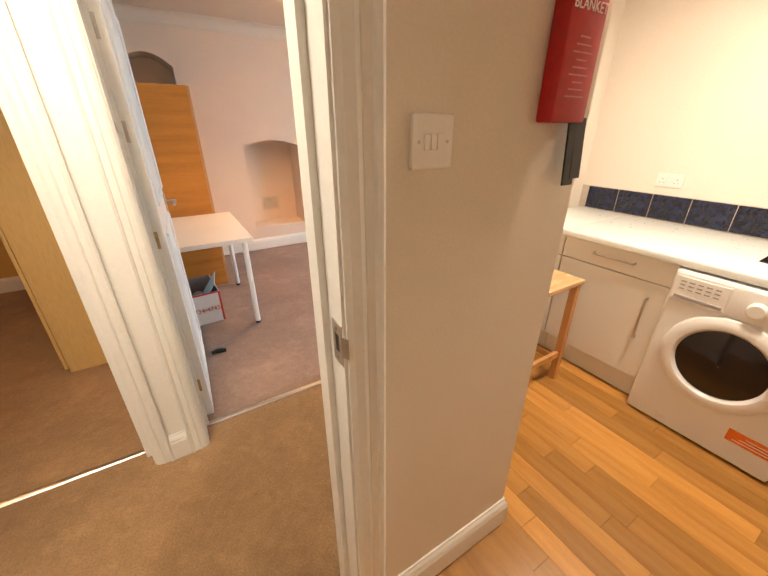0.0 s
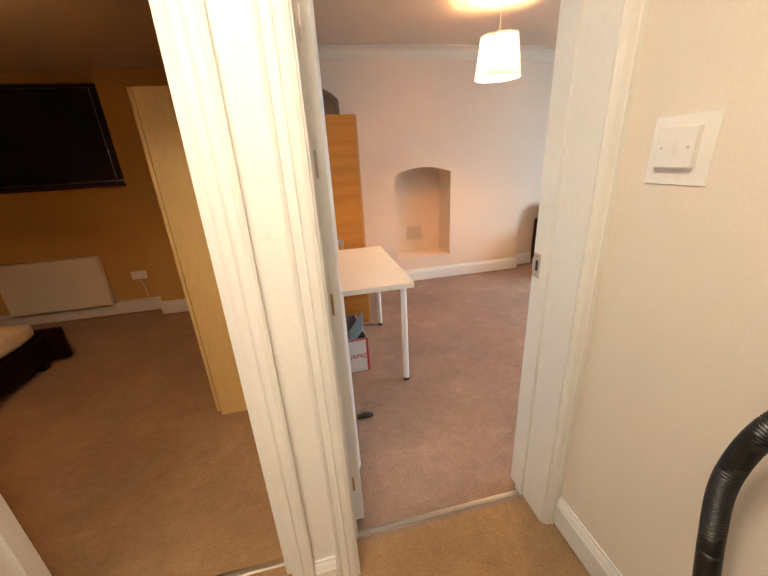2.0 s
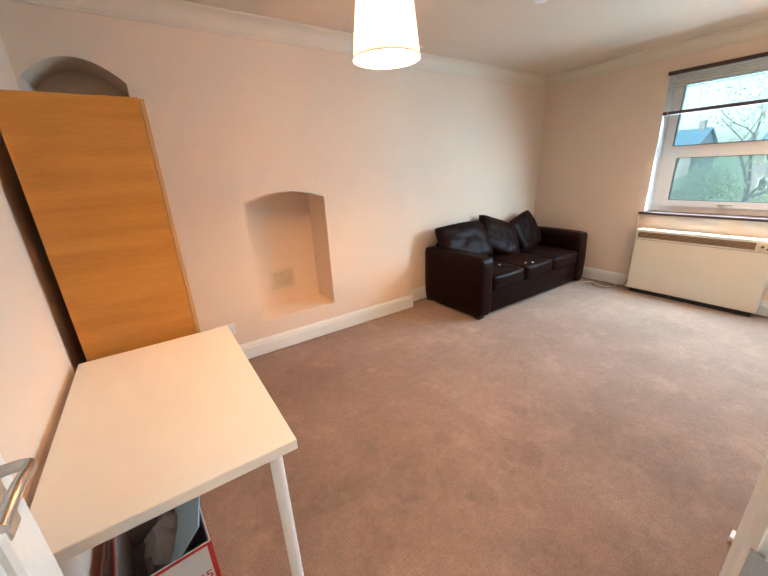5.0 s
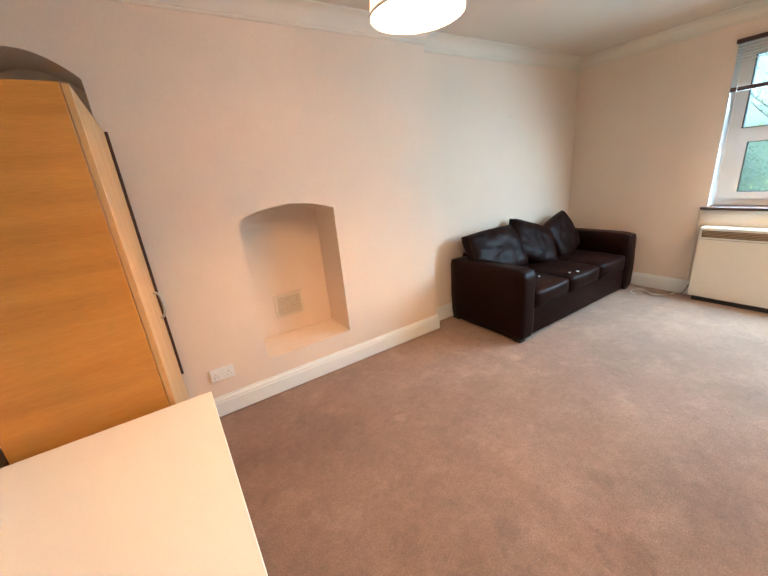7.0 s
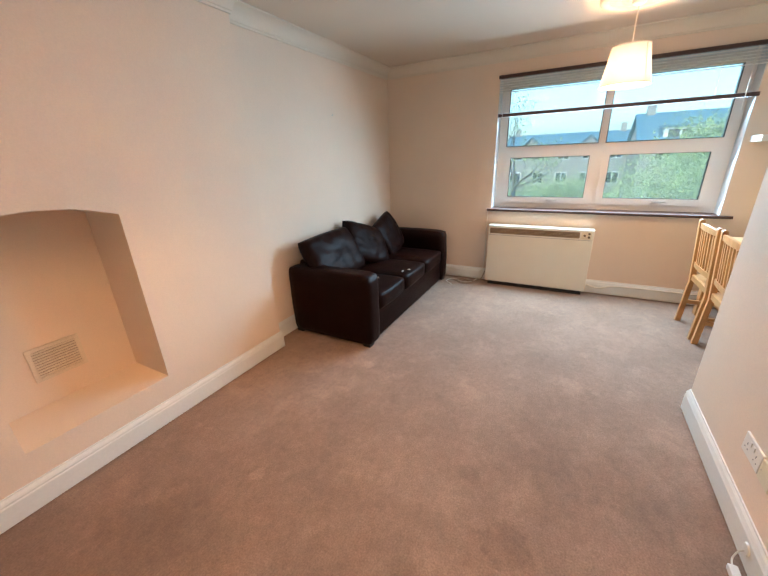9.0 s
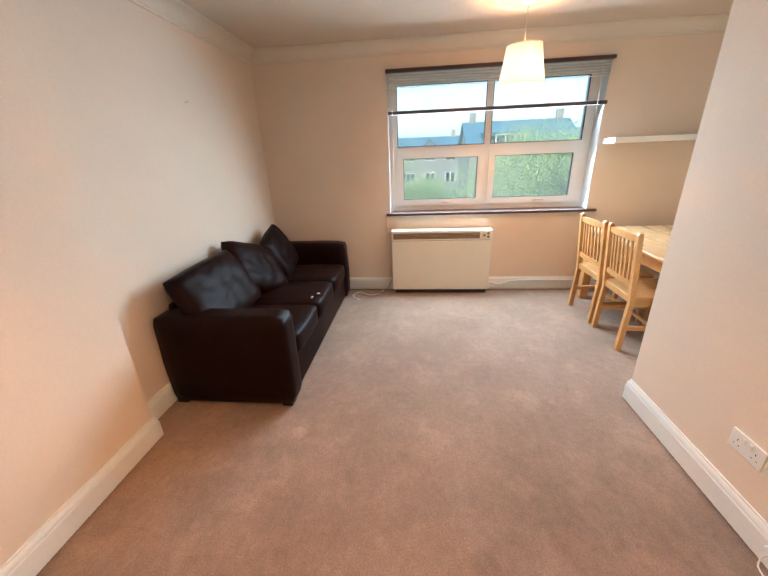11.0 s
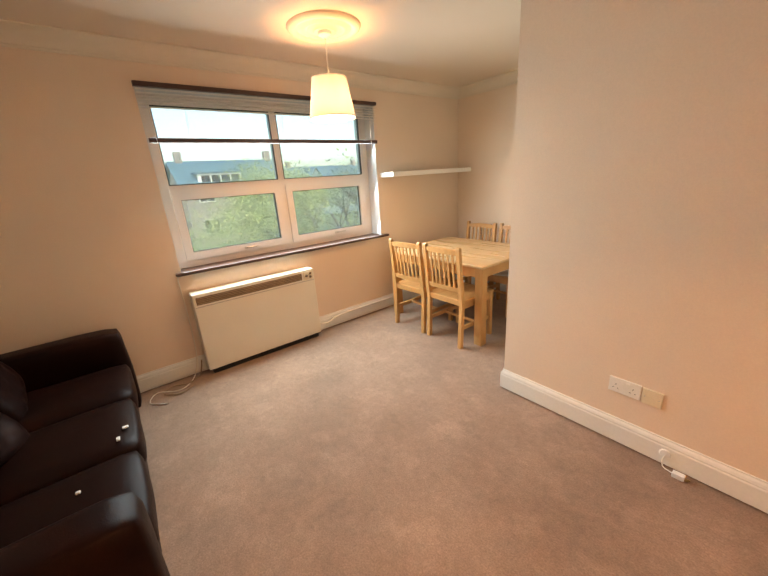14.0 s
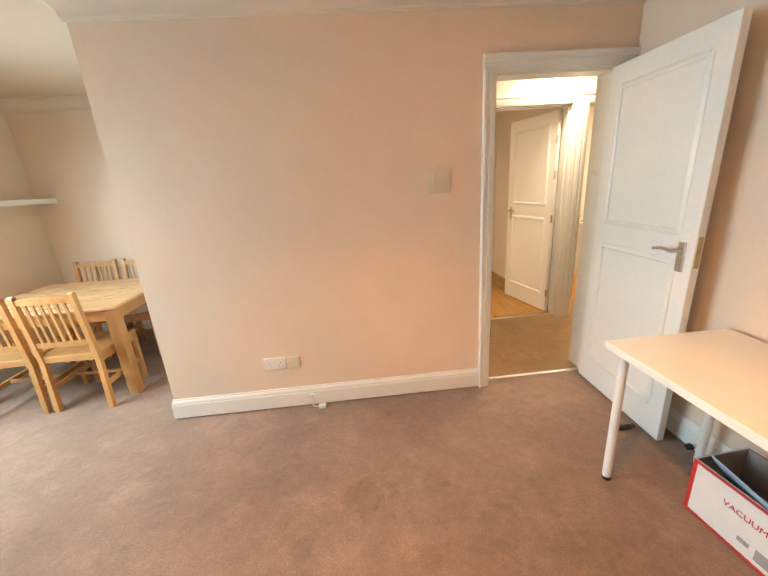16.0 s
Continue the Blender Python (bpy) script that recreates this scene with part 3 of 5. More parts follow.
for x0, x1, y in ((LD0, LD1, 2.183), (BD0, BD1, 2.156), (KD0, KD1, 1.075)):
    b = B()
    sweep(b, ((-0.016, 0), (0.016, 0), (0.010, 0.006), (0, 0.008), (-0.010, 0.006)), (x0, y, 0.0), (x1, y, 0.0), (0, 1, 0), (0, 0, 1))
    setting("threshold_bar", b, METAL, "shiny metal carpet threshold bar", "threshold")


# ---- doors ----
def door_handle(root, x, z, y, s, back):
    """Lever on a long plate; s: side it stands out to, back: way the lever points along the leaf."""
    h = part("door_handle", bx(B(), x - 0.021, x + 0.021, min(y, y + s * 0.007), max(y, y + s * 0.007), z - 0.085, z + 0.062, 0.003), METAL, root, "satin metal lever handle on a plate")
    bm = B()
    pts = smooth_path([(x, y + s * 0.006, z + 0.02), (x, y + s * 0.040, z + 0.02), (x + back * 0.012, y + s * 0.052, z + 0.02), (x + back * 0.06, y + s * 0.052, z + 0.026), (x + back * 0.118, y + s * 0.048, z + 0.016)], 6)
    tube(bm, pts, 0.0085, 10)
    part("lever", bm, METAL, h, "", True)


def door(name, label, m, w, h, handles, side=1):
    """Leaf from its hinge along +x, thickness towards +y, two panels on each face."""
    root = tagged(thing(name, label, "door", m=m), kind="structure")
    t = 0.040
    leaf = part("door_leaf", bx(B(), 0, w, 0, t, 0.008, h, 0.0025, 1), DOOR_PAINT, root)
    mx = 0.10 if w > 0.65 else 0.085
    for y, s in ((0, -1), (t, 1)):
        for z0, z1 in ((0.20, 1.01), (1.16, h - 0.12)):
            bm = B()
            prof = ((-0.016, 0), (0.016, 0), (0.014, 0.007), (0.006, 0.012), (-0.004, 0.009), (-0.014, 0.004))
            sweep(bm, prof, (mx, y, z0), (w - mx, y, z0), (0, 0, 1), (0, s, 0))
            sweep(bm, prof, (mx, y, z1), (w - mx, y, z1), (0, 0, -1), (0, s, 0))
            sweep(bm, prof, (mx, y, z0), (mx, y, z1), (1, 0, 0), (0, s, 0))
            sweep(bm, prof, (w - mx, y, z0), (w - mx, y, z1), (-1, 0, 0), (0, s, 0))
            part("panel_moulding", bm, DOOR_PAINT, root)
    for s in handles:
        door_handle(root, w - 0.065, 1.056, 0 if s < 0 else t, s, -1)
    bm = B()
    bx(bm, w - 0.001, w + 0.0015, 0.009, 0.031, 1.0, 1.15)
    part("latch_plate", bm, BRASS, root, "brass latch face plate")
    for z in (0.22, 1.02, 1.45, 1.78):
        bm = B()
        lathe(bm, ((0.006, z - 0.038), (0.006, z + 0.038)), (-0.004, 0.044, 0), 10, close=True)
        bx(bm, -0.0015, 0.0, 0.026, 0.044, z - 0.038, z + 0.038)
        part("hinge", bm, METAL if z > 1.2 else BRASS, root, "worn metal butt hinge")
    return root


door("door_1", "white panelled living room door standing wide open", pose(1.155, 2.240, 0, 0, 0, 88.2), 0.735, 2.045, (-1, 1))
door("door_2", "white panelled kitchen door standing open inwards", pose(KD0 + 0.008, KY0 + 0.005, 0, 0, 0, -78), 0.715, 2.04, (-1, 1))


# ---- wall plates ----
def plate(name, label, m, w, h, kind, material=PLASTIC, cat="socket"):
    """A wall plate in its own xz plane, standing out towards -y."""
    root = thing(name, label, cat, m=m)
    part("faceplate", bx(B(), -w / 2, w / 2, -0.009, 0, -h / 2, h / 2, 0.003), material, root)
    if kind == "double":
        for s in (-1, 1):
            part("rocker", bx(B(), s * w * 0.10 - 0.007, s * w * 0.10 + 0.007, -0.0125, -0.009, h * 0.12, h * 0.36, 0.001, 1), material, root)
            bm = B()
            for dx, dz, ww, hh in ((0, 0.06, 0.003, 0.010), (-0.011, -0.19, 0.006, 0.003), (0.011, -0.19, 0.006, 0.003)):
                bx(bm, s * w * 0.27 + dx - ww / 2, s * w * 0.27 + dx + ww / 2, -0.0097, -0.0088, dz * h - hh / 2, dz * h + hh / 2)
            part("pin_holes", bm, BLACK, root)
    elif kind == "blank":
        for s in (-1, 1):
            part("screw", lathe(B(), ((0.003, -0.010), (0.003, -0.0088)), (s * w * 0.35, 0, 0), 8, "y", True), METAL, root)
    else:
        n = {"switch1": 1, "switch3": 3}[kind]
        for i in range(n):
            x = (i - (n - 1) / 2) * 0.0135
            part("rocker", bx(B(), x - 0.0058, x + 0.0058, -0.0112, -0.009, -0.013, 0.013, 0.0012, 1), material, root)
        for s in (-1, 1):
            part("screw", lathe(B(), ((0.003, -0.010), (0.003, -0.0088)), (s * w * 0.35, 0, 0), 8, "y", True), METAL, root)
    return root


def big_switch(m, label, back=PLASTIC):
    root = plate("light_switch", label, m @ Matrix.Translation((0, -0.011, 0.006)), 0.086, 0.086, "switch1", back, cat="light switch")
    part("surround", bx(B(), -0.072, 0.072, 0.0065, 0.011, -0.082, 0.070, 0.002, 1), back, root, "flat backing plate")
    part("pattress", bx(B(), -0.043, 0.043, 0, 0.0065, -0.043, 0.043, 0.002), back, root)
    return root


big_switch(pose(2.212, SY1, 1.478, 0, 0, 180), "aged beige single light switch on a backing plate", PLASTER_EDGE)
big_switch(pose(HX, 1.872, 1.438, 0, 0, -90), "white single light switch on a square backing plate")
plate("light_switch", "white triple light switch with two screws", pose(1.612, KY0, 1.440), 0.086, 0.086, "switch3", cat="light switch")
plate("wall_socket", "white double socket above the skirting", pose(3.380, SY1, 0.352, 0, 0, 180), 0.146, 0.086, "double")
plate("blank_plate", "yellowed single blanking plate beside a socket", pose(3.258, SY1, 0.348, 0, 0, 180), 0.086, 0.086, "blank", YELLOWED)
plate("wall_socket", "white double socket beside the recess", pose(1.757, NB, 0.31), 0.146, 0.086, "double")
plate("wall_socket", "white double socket low in the hall", pose(-0.19, SY0, 0.31), 0.146, 0.086, "double")
plate("wall_socket", "white double socket above the kitchen tiles", pose(3.942, 1.485, 1.16, 0, 0, -90), 0.146, 0.086, "double")
plate("wall_socket", "white double socket in lamplight", pose(-0.78, BN, 0.42), 0.146, 0.086, "double")

# ---- vent in the recess ----
vent = thing("air_vent", "cream slatted air vent at the recess back", "vent", (2.378, 5.42, 0.53))
b = B()
for x0, x1, z0, z1 in ((-0.115, 0.115, 0.075, 0.095), (-0.115, 0.115, -0.095, -0.075), (-0.115, -0.095, -0.075, 0.075), (0.095, 0.115, -0.075, 0.075)):
    bx(b, x0, x1, -0.008, 0, z0, z1)
part("vent_frame", b, PLASTER_EDGE, vent)
b = B()
bx(b, -0.095, 0.095, -0.002, 0, -0.075, 0.075)
part("backing", b, mat("vent_backing", (0.42, 0.33, 0.25), 0.8, 0.05, 9, 90, 0.0), vent)
slat_me = mesh_of("slat", bx(B(), -0.095, 0.095, -0.008, -0.002, -0.0045, 0.0045), PLASTER_EDGE)
for i in range(10):
    s = new("slat", slat_me)
    s.parent, s.location = vent, (0, 0, -0.0675 + i * 0.015)

# ---- window ----
FX0, FX1 = 6.165, 6.235
win = tagged(thing("window_1", "white plastic double-glazed window with four panes", "window", (0, 0, 0)), kind="structure")


def rails(bm, y0, y1, z0, z1, w, x0, x1):
    bx(bm, x0, x1, y0, y1, z0, z0 + w)
    bx(bm, x0, x1, y0, y1, z1 - w, z1)
    bx(bm, x0, x1, y0, y0 + w, z0 + w, z1 - w)
    bx(bm, x0, x1, y1 - w, y1, z0 + w, z1 - w)


MY, TZ = 2.848, 1.522
b = B()
rails(b, WY0 + 0.002, WY1 - 0.002, WZ0 + 0.002, WZ1 - 0.002, 0.085, FX0, FX1)
bx(b, FX0, FX1, MY - 0.03, MY + 0.03, WZ0 + 0.087, WZ1 - 0.087)
for y0, y1 in ((WY0 + 0.087, MY - 0.03), (MY + 0.03, WY1 - 0.087)):
    bx(b, FX0, FX1, y0, y1, TZ - 0.03, TZ + 0.03)
part("window_frame", b, UPVC, win)
for y0, y1 in ((WY0 + 0.083, MY - 0.026), (MY + 0.026, WY1 - 0.083)):
    b = B()
    rails(b, y0, y1, WZ0 + 0.058, TZ - 0.024, 0.062, FX0 - 0.014, FX1 - 0.02)
    sash = part("sash", b, UPVC, win)
    b = B()
    bx(b, FX0 + 0.02, FX0 + 0.026, y0 + 0.06, y1 - 0.06, WZ0 + 0.118, TZ - 0.084)
    p = part("pane", b, GLASS, sash)
    p.visible_shadow = False
    b = B()
    rails(b, y0 + 0.060, y1 - 0.060, WZ0 + 0.118, TZ - 0.084, 0.006, FX0 + 0.004, FX0 + 0.02)
    part("gasket", b, BLACK, sash, "thin black rubber gasket")
    hy = (y0 + y1) / 2 - 0.05
    b = B()
    bx(b, FX0 - 0.026, FX0 - 0.014, hy - 0.022, hy + 0.022, WZ0 + 0.078, WZ0 + 0.100, 0.003)
    tube(b, [(FX0 - 0.026, hy, WZ0 + 0.09), (FX0 - 0.045, hy, WZ0 + 0.092), (FX0 - 0.048, hy - 0.03, WZ0 + 0.092), (FX0 - 0.046, hy - 0.09, WZ0 + 0.094)], 0.007, 8)
    part("window_handle", b, METAL, sash, "metal window handle")
    b = B()
    bx(b, FX0 + 0.02, FX0 + 0.026, y0, y1, TZ + 0.026, WZ1 - 0.083)
    p = part("pane", b, GLASS, win)
    p.visible_shadow = False
    b = B()
    rails(b, y0 + 0.004, y1 - 0.004, TZ + 0.030, WZ1 - 0.087, 0.006, FX0 - 0.003, FX0 + 0.02)
    part("gasket", b, BLACK, win, "thin black rubber gasket")
b = B()
bx(b, 5.962, FX0 - 0.001, 1.745, 3.905, WZ0 - 0.024, WZ0 + 0.001, 0.005)
setting("window_sill", b, DARKWOOD, "dark reddish stained wooden window sill", "window sill")
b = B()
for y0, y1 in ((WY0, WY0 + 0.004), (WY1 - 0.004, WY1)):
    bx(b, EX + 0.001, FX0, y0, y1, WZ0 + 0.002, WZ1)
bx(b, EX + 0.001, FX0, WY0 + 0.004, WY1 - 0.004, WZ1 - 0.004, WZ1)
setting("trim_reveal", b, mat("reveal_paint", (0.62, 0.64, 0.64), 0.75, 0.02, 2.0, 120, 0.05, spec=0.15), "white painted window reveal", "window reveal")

blind = thing("venetian_blind", "raised pale venetian blind with dark wooden rails", "blind", (5.985, (1.815 + 3.87) / 2, 0))
hw = (3.87 - 1.815) / 2
part("head_rail", bx(B(), -0.03, 0.012, -hw, hw, 2.205, 2.235, 0.003), DARKWOOD, blind, "dark wooden head rail")
part("bottom_rail", bx(B(), -0.022, 0.010, -hw + 0.01, hw - 0.015, 1.847, 1.879, 0.004), DARKWOOD, blind, "dark wooden bottom rail")
bs_me = mesh_of("slat", sweep(B(), ((-0.02, 0), (0.0, 0.003), (0.02, 0), (0.02, 0.0012), (0.0, 0.0042), (-0.02, 0.0012)), (0, -hw + 0.01, 0), (0, hw - 0.01, 0), (1, 0, 0), (0, 0, 1)), SLAT)
for i in range(6):
    s = new("slat", bs_me)
    s.parent, s.location = blind, (-0.006, 0, 2.190 - i * 0.0225)
for y in (-hw * 0.72, 0.0, hw * 0.72):
    part("cord", tube(B(), [(-0.006, y, 2.20), (-0.006, y, 1.87)], 0.0012, 5), CABLE, blind)
part("pull_cord", tube(B(), smooth_path([(-0.03, hw - 0.06, 2.20), (-0.032, hw - 0.06, 1.7), (-0.033, hw - 0.055, 0.98)], 4), 0.0018, 5), CABLE, blind, "hanging pull cord")
part("tilt_wand", tube(B(), [(-0.03, -hw + 0.10, 2.20), (-0.034, -hw + 0.10, 1.75)], 0.003, 6), CABLE, blind)

# ---- storage heater ----
heat = thing("storage_heater", "cream wall storage heater with brown top grille", "heater", (0, 0, 0))
hy0, hy1 = 2.785, 3.85
part("casing", bx(B(), 5.868, 5.998, hy0, hy1, 0.045, 0.718, 0.008), CREAM_METAL, heat)
# black block added as the shade between casing and carpet
part("base_shadow_gap", bx(B(), 5.885, 5.995, hy0 + 0.03, hy1 - 0.03, 0.0, 0.046), BLACK, heat, "black block drawn for the shaded gap below the casing")
b = B()
bx(b, 5.8655, 5.8685, hy0 + 0.13, hy1 - 0.022, 0.628, 0.690)
gr = part("grille", b, GRILLE, heat, "brown slotted air outlet")
gs_me = mesh_of("slat", bx(B(), 5.862, 5.866, hy0 + 0.135, hy1 - 0.027, -0.0025, 0.0025), mat("grille_bar", (0.42, 0.30, 0.18), 0.4, 0.05, 9, 90, 0.0))
for i in range(4):
    s = new("slat", gs_me)
    s.parent, s.location = gr, (0, 0, 0.638 + i * 0.014)
part("panel_line", bx(B(), 5.8665, 5.8685, hy0 + 0.01, hy1 - 0.01, 0.607, 0.611), GREY_MARK, heat)
b = B()
bx(b, 5.862, 5.8685, hy0 + 0.022, hy0 + 0.112, 0.620, 0.700, 0.002, 1)
cp = part("control_panel", b, YELLOWED, heat, "small control panel")
for y, z in ((0.045, 0.680), (0.045, 0.645), (0.085, 0.66)):
    part("knob", lathe(B(), ((0.011, 5.852), (0.012, 5.862)), (0, hy0 + y, z), 14, "x", True), GRILLE, cp, "", True)
part("supply_cable", tube(B(), smooth_path([(5.985, hy1 + 0.05, 0.86), (5.988, hy1 + 0.045, 0.5), (5.97, hy1 + 0.06, 0.16), (5.90, 3.98, 0.012), (5.80, 4.10, 0.008), (5.88, 4.24, 0.008), (5.76, 4.30, 0.008), (5.66, 4.20, 0.008)], 8), 0.004, 6), CABLE, heat, "pale flex trailing on the carpet")
part("loose_flex", tube(B(), smooth_path([(5.975, hy1 + 0.03, 0.12), (5.93, 3.92, 0.02), (5.86, 4.02, 0.009), (5.90, 4.14, 0.009), (5.82, 4.20, 0.009), (5.74, 4.10, 0.009), (5.80, 4.00, 0.009)], 8), 0.0045, 6), mat("brown_flex", (0.30, 0.20, 0.12), 0.5, 0.05, 8, 90, 0.0), heat, "brown flex coiled on the carpet")
b = B()
tube(b, smooth_path([(5.965, hy0 - 0.01, 0.10), (5.962, 2.65, 0.075), (5.968, 2.52, 0.11), (5.968, 2.2, 0.12), (5.968, 1.6, 0.118)], 8), 0.009, 6)
part("wall_cable", b, CABLE, heat, "white cable along the skirting")

# ---- shelf ----
sh = thing("floating_shelf", "white floating wall shelf beside the window", "shelf", (0, 0, 0))
part("board", bx(B(), 5.775, 5.999, 0.52, 1.79, 1.506, 1.554, 0.002, 1), WHITE_TOP, sh)


# ---- pendants ----
def pendant(where, top, bot, r1, r0, label, ceiling):
    x, y = where
    root = thing("pendant_lamp", label, "pendant lamp", (x, y, 0))
    bm = B()
    lathe(bm, ((0.0, ceiling - 0.001), (0.040, ceiling - 0.001), (0.046, ceiling - 0.010), (0.042, ceiling - 0.026), (0.018, ceiling - 0.040), (0.006, ceiling - 0.044)), (0, 0, 0), 24)
    part("ceiling_cup", bm, PLASTIC, root, "", True)
    part("cord", tube(B(), [(0, 0, ceiling - 0.04), (0.001, 0, (ceiling + top) / 2), (0, 0, top - 0.02)], 0.0035, 8), CABLE, root)
    bm = B()
    lathe(bm, ((0.019, top - 0.085), (0.021, top - 0.03), (0.016, top - 0.015), (0.006, top - 0.005)), (0, 0, 0), 16)
    part("lamp_holder", bm, PLASTIC, root, "", True)
    bm = B()
    lathe(bm, ((r0, bot), (r0 + 0.001, bot), (r1 + 0.001, top), (r1, top)), (0, 0, 0), 56)
    sd = part("shade", bm, SHADE, root, "cream fabric drum shade glowing", True)
    for r, z in ((r0, bot), (r1, top)):
        bm = B()
        lathe(bm, ((r - 0.0015, z), (r + 0.0028, z), (r + 0.0028, z + 0.007), (r - 0.0015, z + 0.007)), (0, 0, 0), 56)
        part("trim_ring", bm, SHADE, sd, "", True)
    bm = B()
    for k in range(3):
        a = 2.1 * k + 0.4
        tube(bm, [(0.018 * math.cos(a), 0.018 * math.sin(a), top - 0.03), (r1 * math.cos(a), r1 * math.sin(a), top - 0.004)], 0.0015, 5)
    part("spider", bm, METAL, sd)
    bm = B()
    tube(bm, [((r0 + 0.002) * math.cos(3.9), (r0 + 0.002) * math.sin(3.9), bot), ((r1 + 0.002) * math.cos(3.9), (r1 + 0.002) * math.sin(3.9), top)], 0.0016, 5)
    part("seam", bm, SHADE, sd)
    bm = B()
    z = top - 0.085
    lathe(bm, ((0.014, z), (0.016, z - 0.015), (0.029, z - 0.05), (0.030, z - 0.065), (0.022, z - 0.085), (0.001, z - 0.093)), (0, 0, 0), 20)
    bl = part("bulb", bm, BULB, root, "lit warm bulb", True)
    bl.visible_shadow = False
    return root


pendant((2.54, 3.81), 2.20, 1.95, 0.126, 0.158, "lit pendant lamp with cream drum shade, chimney breast side", CZ - 0.02)
pendant((5.172, 2.815), 2.160, 1.918, 0.118, 0.160, "lit pendant lamp with cream drum shade under a ceiling rose", CZ - 0.02)
pendant((-0.67, 3.30), 2.06, 1.81, 0.125, 0.163, "lit bedroom pendant lamp with cream drum shade", BEDZ)
for x, y in ((5.172, 2.815), (2.54, 3.81)):
    b = B()
    lathe(b, ((0.02, CZ - 0.026), (0.070, CZ - 0.030), (0.082, CZ - 0.018), (0.110, CZ - 0.015), (0.122, CZ - 0.024), (0.138, CZ - 0.024), (0.150, CZ - 0.014), (0.178, CZ - 0.012), (0.190, CZ - 0.024), (0.206, CZ - 0.026), (0.222, CZ - 0.020), (0.236, CZ - 0.012), (0.242, CZ)), (x, y, 0), 64)
    setting("ceiling_rose", b, COVING, "round white moulded plaster ceiling rose", "ceiling rose", True)
b = B()
lathe(b, ((0.0, CZ - 0.035), (0.045, CZ - 0.034), (0.052, CZ - 0.022), (0.055, CZ - 0.001)), (3.80, 3.87, 0), 28)
tagged(part("smoke_alarm", b, PLASTIC, None, "", True), "round white smoke alarm on the ceiling", "smoke alarm")
for x, y in ((0.88, 1.36), (2.95, 0.90)):
    root = thing("ceiling_light", "round opal flush ceiling light, lit", "ceiling light", (x, y, CZ))
    part("base", lathe(B(), ((0.13, -0.001), (0.13, -0.025)), (0, 0, 0), 32, close=True), PLASTIC, root, "", True)
    part("diffuser", lathe(B(), ((0.125, -0.026), (0.12, -0.06), (0.08, -0.09), (0.001, -0.10)), (0, 0, 0), 32), DIFFUSER, root, "", True).visible_shadow = False


# ---- sofa ----
sofa = thing("sofa", "black leather three-seat sofa with loose back cushions", "sofa", (0, 0, 0))
sx0, sx1, sy0, sy1 = 3.915, 5.875, 4.340, 5.18


def puffed(x0, x1, y0, y1, z0, z1, bev, bulge=0.012, cuts=6):
    bm = bx(B(), x0, x1, y0, y1, z0, z1)
    bmesh.ops.subdivide_edges(bm, edges=bm.edges[:], cuts=cuts, use_grid_fill=True)
    c = Vector(((x0 + x1) / 2, (y0 + y1) / 2, (z0 + z1) / 2))
    hd = Vector(((x1 - x0) / 2, (y1 - y0) / 2, (z1 - z0) / 2))
    for v in bm.verts:
        d = v.co - c
        inner = Vector([max(-h + bev, min(h - bev, q)) for q, h in zip(d, hd)])
        o = d - inner
        if o.length > 1e-6:
            n = o.normalized()
            e = inner + n * bev
            u, w, k = d.x / hd.x, d.y / hd.y, d.z / hd.z
            lump = (1 - min(1, u * u)) * (1 - min(1, w * w)) + (1 - min(1, u * u)) * (1 - min(1, k * k)) + (1 - min(1, w * w)) * (1 - min(1, k * k))
            e += n * (bulge * lump + 0.006 * noise.noise((v.co) * 4.0))
            v.co = c + e
    return bm


aw = 0.19
part("base", bx(B(), sx0 + aw - 0.02, sx1 - aw + 0.02, sy0 + 0.03, sy1 - 0.02, 0.03, 0.27, 0.015), LEATHER, sofa, "", True)
for x in (sx0, sx1 - aw):
    part("arm", puffed(x, x + aw, sy0, sy1 - 0.01, 0.020, 0.632, 0.045, 0.008, 9), LEATHER, sofa, "", True, 60)
part("backrest", puffed(sx0 + aw - 0.03, sx1 - aw + 0.03, sy1 - 0.20, sy1, 0.06, 0.665, 0.05, 0.01, 8), LEATHER, sofa, "", True, 60)
cw = (sx1 - sx0 - 2 * aw) / 3
for i in range(3):
    part("seat_cushion", puffed(sx0 + aw + i * cw + 0.003, sx0 + aw + (i + 1) * cw - 0.003, sy0 + 0.005, sy1 - 0.18, 0.262, 0.425, 0.04, 0.014, 8), LEATHER, sofa, "", True, 60)
tear = part("torn_patch", bx(B(), 4.70, 4.73, sy0 + 0.07, sy0 + 0.085, 0.433, 0.440, 0.002, 1), WHITECARD, sofa, "pale torn spot in the leather")
part("torn_patch", bx(B(), 4.79, 4.81, sy0 + 0.035, sy0 + 0.06, 0.430, 0.4375, 0.002, 1), WHITECARD, sofa)
part("torn_patch", bx(B(), 4.44, 4.455, sy0 + 0.20, sy0 + 0.215, 0.436, 0.444, 0.002, 1), WHITECARD, sofa)
for x, tilt, ang, dz, wd in ((4.335, 60, 1, 0.0, 0.74), (4.93, 57, -24, -0.02, 0.60), (5.45, 66, 15, -0.03, 0.50)):
    m = pose(x, sy1 - 0.235, 0.645 + dz, tilt, 0, 0) @ pose(0, 0, 0, 0, 0, ang)
    part("back_cushion", pillow(B(), wd, 0.47, 0.155, 28, 0.40, m), LEATHER, sofa, "", True, 70)
